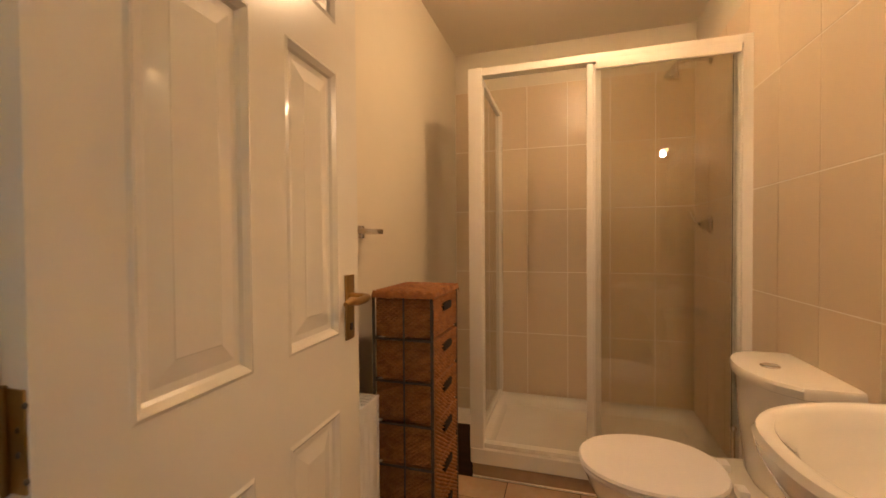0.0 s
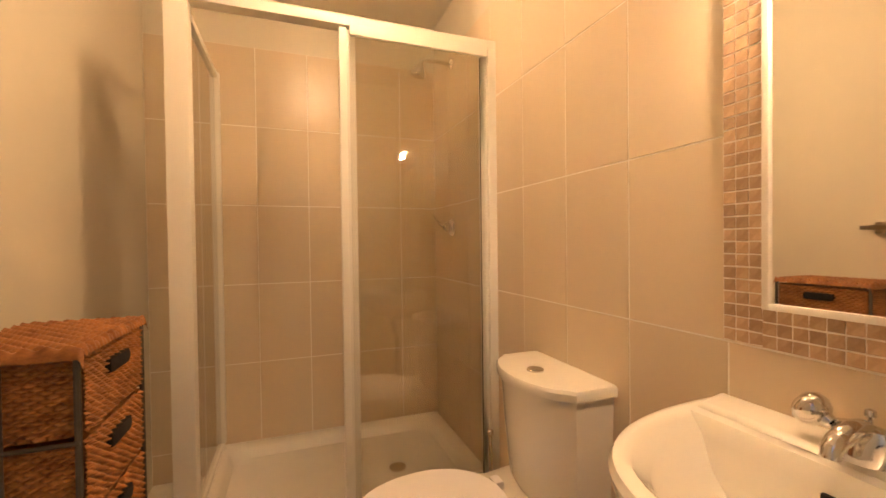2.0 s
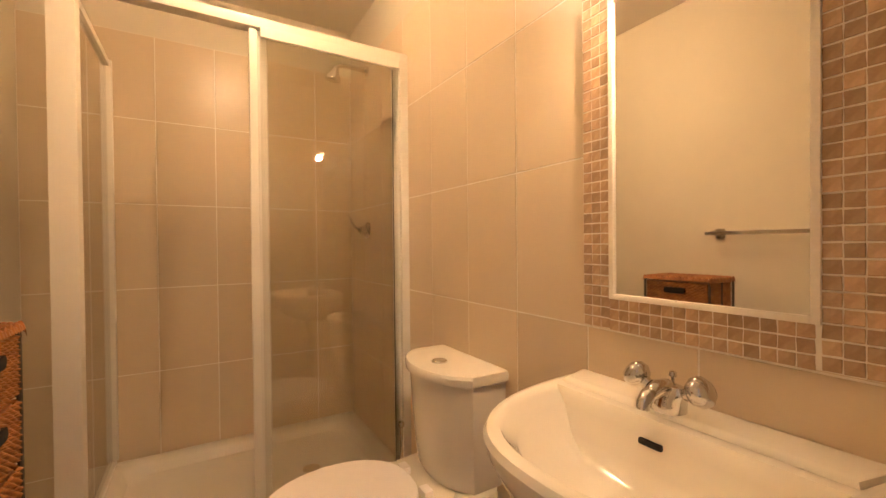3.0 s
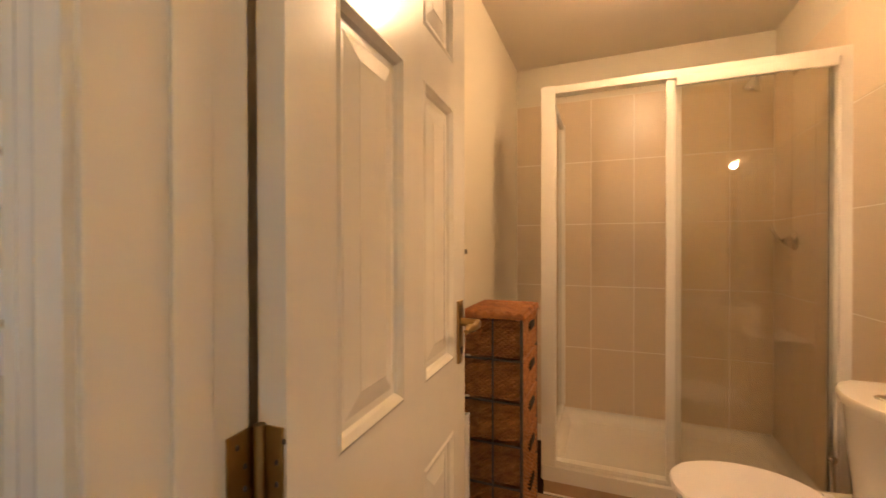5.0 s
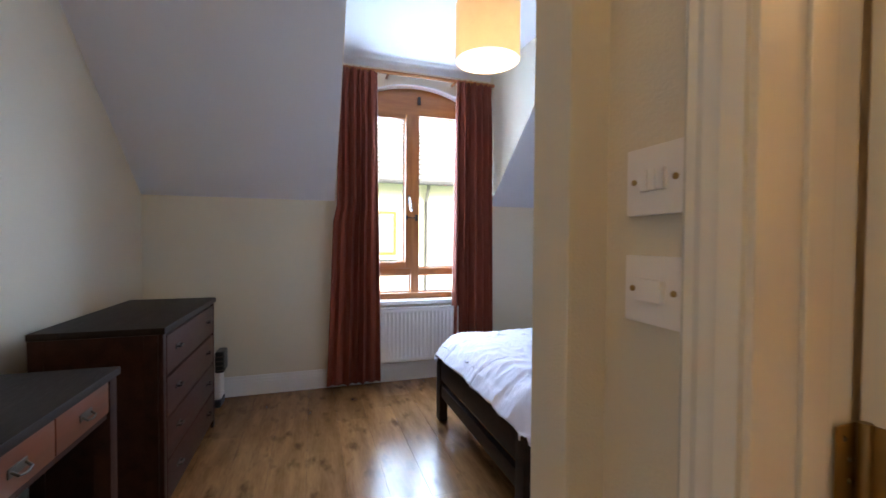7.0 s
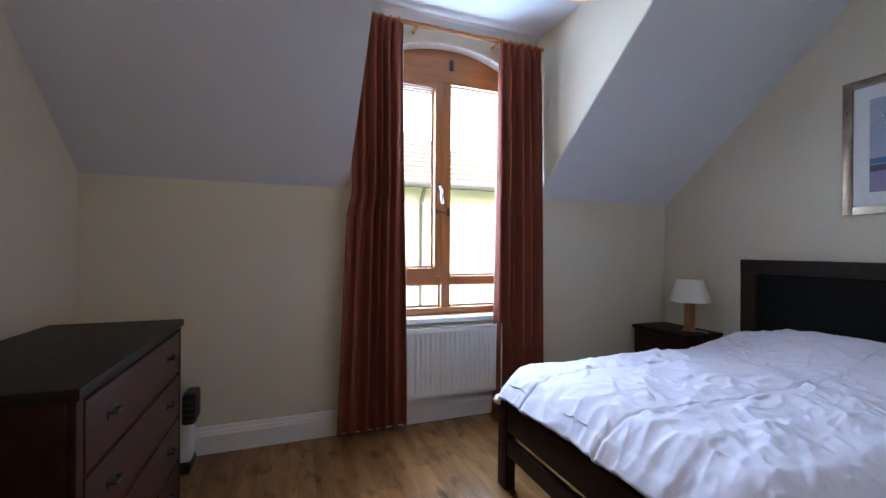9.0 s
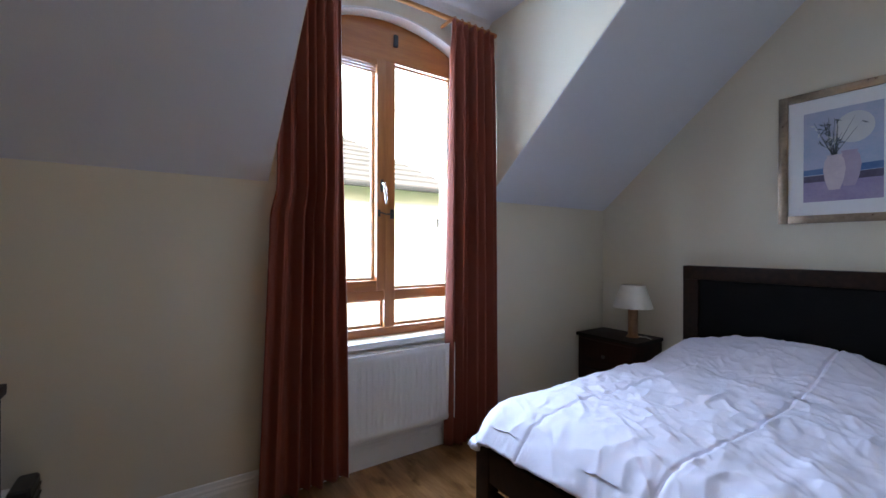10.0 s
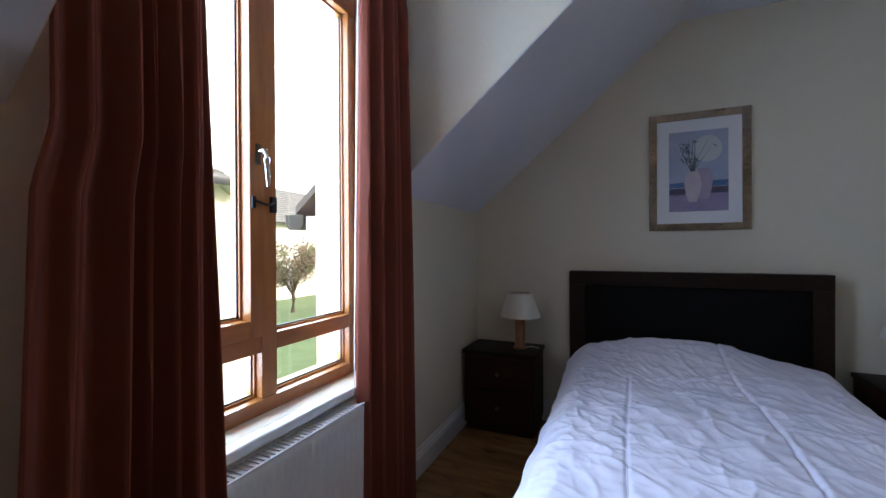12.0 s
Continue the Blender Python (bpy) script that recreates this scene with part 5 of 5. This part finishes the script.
# unseen fitting added over the lobby to carry the assumed lamp
d = thing("assumed_lobby_downlight", "small lit ceiling downlight assumed out of view over the lobby", "ceiling light")
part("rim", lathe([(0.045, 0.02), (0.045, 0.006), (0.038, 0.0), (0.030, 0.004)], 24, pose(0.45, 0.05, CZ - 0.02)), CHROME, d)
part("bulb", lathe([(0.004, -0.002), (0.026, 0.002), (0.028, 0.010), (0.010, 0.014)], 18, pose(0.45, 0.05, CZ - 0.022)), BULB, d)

# ---- outside ----
GZ = -2.8
structure("storey_below", box(XO, 1.35, YS - 0.15, 3.47, GZ - 0.1, -0.06), RENDERWALL, "pale rendered lower storey under the rooms", "wall")
OVERCAST = glow("overcast_sky_glow", (0.93, 0.97, 1.0), 2.2)
structure("backdrop_overcast_sky", grid(40, 8, lambda u, v: (-230 * math.sin(math.pi * u) * math.cos(1.45 * v), -230 * math.cos(math.pi * u) * math.cos(1.45 * v), -6 + 190 * math.sin(1.45 * v))), OVERCAST, "bright white overcast sky", "sky")
structure("ground", box(-1500, 1500, -1500, 1500, GZ - 0.3, GZ), LAWN, "mown green lawn far below the window", "ground")
structure("road", box(-60, -30, 12, 18, GZ, GZ + 0.02), ROADM, "grey asphalt road past the lawn", "road")


def house(x0, x1, y0, y1, eave, rise, label, wins=()):
    """Hipped house; its front faces +x."""
    h = thing("house", label, "house", "houses across the lawn")
    part("wall", box(x0, x1, y0, y1, GZ, eave), RENDERWALL, h, soft=False)
    o, run = 0.35, (x1 - x0) / 2
    xm = (x0 + x1) / 2
    b = bmesh.new()
    c = [b.verts.new(p) for p in ((x1 + o, y0 - o, eave), (x1 + o, y1 + o, eave), (x0 - o, y1 + o, eave), (x0 - o, y0 - o, eave), (xm, y0 + run, eave + rise), (xm, y1 - run, eave + rise))]
    for q in ((0, 1, 5, 4), (1, 2, 5), (2, 3, 4, 5), (3, 0, 4), (0, 3, 2, 1)):
        b.faces.new([c[i] for i in q])
    roof = part("roof", b, SLATE, h, soft=False)
    n = 16
    b = bmesh.new()
    for i in range(n):
        t, t2 = i / n, (i + 0.96) / n
        hx = lambda q: x1 + o + (xm - x1 - o) * q
        lo, hi = (run + o) * t, (run + o) * t2
        z0, z1 = eave + rise * t + 0.06, eave + rise * t2 + 0.015
        vs = [b.verts.new(p) for p in ((hx(t), y0 - o + lo, z0), (hx(t), y1 + o - lo, z0), (hx(t2), y1 + o - hi, z1), (hx(t2), y0 - o + hi, z1))]
        b.faces.new(vs)
        lower = [b.verts.new((v.co.x, v.co.y, v.co.z - 0.05)) for v in vs[:2]]
        b.faces.new((vs[0], vs[1], lower[1], lower[0]))
        ws = [b.verts.new(p) for p in ((x1 + o - lo, y1 + o - lo, z0), (x0 - o + lo, y1 + o - lo, z0), (x0 - o + hi, y1 + o - hi, z1), (x1 + o - hi, y1 + o - hi, z1))]
        b.faces.new(ws)
    part("tile_courses", b, SLATE, roof, soft=False)
    part("gutter", box(x1 + o - 0.02, x1 + o + 0.10, y0 - o, y1 + o, eave - 0.10, eave + 0.01, 0.03), GUTTER, h, "dark grey gutter")
    part("gutter", box(x0 - o, x1 + o - 0.02, y1 + o - 0.02, y1 + o + 0.10, eave - 0.10, eave + 0.01, 0.03), GUTTER, h, "dark grey gutter")
    for yy in (3.15,) if wins else ():
        part("downpipe", tube([(x1 + o, yy, eave - 0.06), (x1 + 0.12, yy, eave - 0.35), (x1 + 0.07, yy, eave - 0.5), (x1 + 0.07, yy, GZ)], 0.045, 8), SLATE, h, "grey downpipe")
    for a, c2, z0, z1 in wins:
        w = part("window", box(x1 - 0.02, x1 + 0.03, a, c2, z0, z1), PINE, h, "pine framed window", soft=False)
        part("pane", box(x1 + 0.03, x1 + 0.036, a + 0.08, c2 - 0.08, z0 + 0.08, z1 - 0.08), HOUSEGLASS, w, soft=False)
        part("sill", box(x1, x1 + 0.09, a - 0.06, c2 + 0.06, z0 - 0.07, z0), RENDERWALL, w, soft=False)
    return h


near_house = house(-18.5, -10.5, -9.0, 6.4, 2.72, 2.9, "pale cream rendered house with a grey hipped roof", ((1.75, 2.35, 0.80, 1.95), (1.75, 2.6, -2.0, -0.7)))
# lower catslide wing at the end of the nearer house
wing = part("wing", prism([(6.402, GZ), (7.25, GZ), (7.25, 2.12), (6.402, 2.66)], "x", -14.5, -10.55), RENDERWALL, near_house, soft=False)
part("bargeboard", prism([(6.40, 2.70), (7.42, 2.04), (7.42, 2.18), (6.40, 2.84)], "x", -14.5, -10.42), PLASTIC, wing, "white sloping bargeboard", soft=False)
part("downpipe", tube([(-10.48, 7.2, 2.0), (-10.48, 7.2, GZ)], 0.04, 8), GUTTER, wing)
house(-36, -27, 14, 44, 3.3, 3.4, "distant pale house with a grey roof behind the tree")

# own eaves beside the dormer
eave = thing("roof_eave", "grey tiled roof edge with a dark gutter beside the dormer", "roof")
tagged(eave, kind="structure")
part("roof_slab", prism([(XO - 0.004, 1.80), (-4.10, 1.455), (-4.10, 1.50), (XO - 0.004, 1.86)], "y", 1.95, 3.24), SLATE, eave, soft=False)
part("soffit_box", box(-4.03, XO - 0.004, 1.96, 3.24, 1.29, 1.44), PLASTIC, eave, "white boxed soffit", soft=False)
part("gutter", prism([(-4.17, 1.45), (-4.165, 1.39), (-4.14, 1.362), (-4.06, 1.362), (-4.035, 1.39), (-4.035, 1.45)], "y", 1.94, 3.24), GUTTER, eave, "dark grey gutter with a stopped end")
structure("trim_dormer_corbel", box(-3.735, XO - 0.003, 1.642, 1.80, 2.22, 2.40, 0.02), RENDERWALL, "pale rendered corbel outside the window head", "trim")


def tree(x, y, height, spread, seed):
    t = thing("tree", "small garden tree with red and green leaves", "tree", m=None)
    rng = random.Random(seed)
    part("trunk", tube([(x, y, GZ), (x + 0.05, y, GZ + height * 0.2), (x - 0.03, y + 0.05, GZ + height * 0.4)], [0.16, 0.12, 0.09], 10), BARK, t)
    b = bmesh.new()
    tips = []
    for i in range(14):
        a = 2 * math.pi * i / 14 + rng.uniform(-0.3, 0.3)
        r = spread * rng.uniform(0.5, 1)
        z = GZ + height * rng.uniform(0.55, 1.0)
        p0 = Vector((x, y, GZ + height * rng.uniform(0.25, 0.4)))
        p1 = Vector((x + r * math.cos(a), y + r * math.sin(a), z))
        tube([p0, p0.lerp(p1, 0.5) + Vector((0, 0, 0.15)), p1], [0.06, 0.035, 0.012], 6, b)
        tips += [p0.lerp(p1, k) for k in (0.55, 0.75, 0.9, 1.0)]
    part("limbs", b, BARK, t)
    b = bmesh.new()
    for p in tips:
        for k in range(110):
            q = p + Vector((rng.gauss(0, 0.32), rng.gauss(0, 0.32), rng.gauss(0, 0.28)))
            s, e = rng.uniform(0.05, 0.11), Euler((rng.uniform(0, 6), rng.uniform(0, 6), rng.uniform(0, 6))).to_matrix()
            b.faces.new([b.verts.new(q + e @ Vector(c)) for c in ((-s, 0, 0), (0, -s * 0.5, 0.01), (s, 0, 0), (0, s * 0.5, 0.01))])
    part("crown", b, LEAF, t, soft=False)


tree(-21.5, 20.0, 4.2, 1.9, 1)

# ---- pieces: wall tiles, floor tiles and planks ----
structure("wall_tile_bed_east", box(BX1 + 0.001, BX1 + 0.008, BY0, BY1 + 0.008, 0, 2.158), GROUT, "pale grout between the side wall tiles", "wall")
structure("wall_tile_bed_north", box(BX0, BX1 + 0.001, BY1 + 0.001, BY1 + 0.008, 0, 2.158), GROUT, "pale grout between the shower tiles", "wall")
TW, THT, J = 0.2525, 0.4033, 0.0040


def tile_mesh(w, h, name="tile"):
    b = bmesh.new()
    add_box(b, -w / 2 + J / 2, w / 2 - J / 2, -0.0004, 0.004, -h / 2 + J / 2, h / 2 - J / 2, 0.0006, 1)
    return mesh(b, name, TILE)


CACHE = {}


def lay(parent, along, start, end, first, rows, put):
    edges = [start] + [first + TW * i for i in range(-20, 40) if start + 0.01 < first + TW * i < end - 0.01] + [end]
    for a, b in zip(edges, edges[1:]):
        for z0, z1 in rows:
            key = (round(b - a, 3), round(z1 - z0, 3))
            if key not in CACHE:
                CACHE[key] = tile_mesh(b - a, z1 - z0)
            o = new("tile", CACHE[key])
            o.parent = parent
            o.matrix_world = put((a + b) / 2, (z0 + z1) / 2)


ROWZ = [0.142 + THT * i for i in range(6)]
rows = [(0.0, ROWZ[0])] + list(zip(ROWZ, ROWZ[1:]))
lay(bpy.data.objects["wall_tile_bed_north"], "x", BX0, BX1, 0.0825, rows, lambda c, z: pose(c, BY1, z))
lay(bpy.data.objects["wall_tile_bed_east"], "y", BY0, BY1, 1.5715, rows, lambda c, z: pose(BX1, c, z, 0, 0, -90))

fb = structure("floor_bath", box(BX0, BX1 + 0.008, 0.75, BY1 + 0.008, -0.05, -0.004), GROUT, "pale grout of the shower room floor", "floor")
fme = {}
ps = 0.33
for i in range(-2, 4):
    for j in range(0, 9):
        x0, x1 = max(BX0, 0.06 + ps * i), min(BX1, 0.06 + ps * (i + 1))
        y0, y1 = max(0.75, 0.72 + ps * j), min(2.53, 0.72 + ps * (j + 1))
        if x1 - x0 < 0.02 or y1 - y0 < 0.02:
            continue
        k = (round(x1 - x0, 3), round(y1 - y0, 3))
        if k not in fme:
            fme[k] = mesh(box(-k[0] / 2 + 0.002, k[0] / 2 - 0.002, -k[1] / 2 + 0.002, k[1] / 2 - 0.002, -0.004, 0.0, 0.001, 1), "floor_tile", FTILE)
        o = new("floor_tile", fme[k])
        o.parent, o.location = fb, ((x0 + x1) / 2, (y0 + y1) / 2, 0)

fl = structure("floor_bedroom", box(XW, 1.2, YS, YH, -0.05, -0.003), MAHOG, "dark joints under the bedroom laminate", "floor")
rng = random.Random(11)
pm = {}
PW = 0.19
for j in range(int((YH - YS) / PW) + 1):
    y0, y1 = YS + PW * j, min(YH, YS + PW * (j + 1))
    xe = -0.5 if y0 > 0.6 else 1.2
    if 0.45 < y0 <= 0.6:
        xe = -0.5 if y1 > 0.75 else 1.2
    x = XW - rng.uniform(0, 1.2)
    while x < xe:
        a, b2 = max(x, XW), min(x + 1.29, xe)
        x += 1.29
        if b2 - a < 0.02:
            continue
        me = mesh(box(a, b2 - 0.0006, y0, y1 - 0.0008, -0.004, 0.0, 0.0005, 1), "plank", OAK)
        o = new("plank", me)
        o.parent = fl
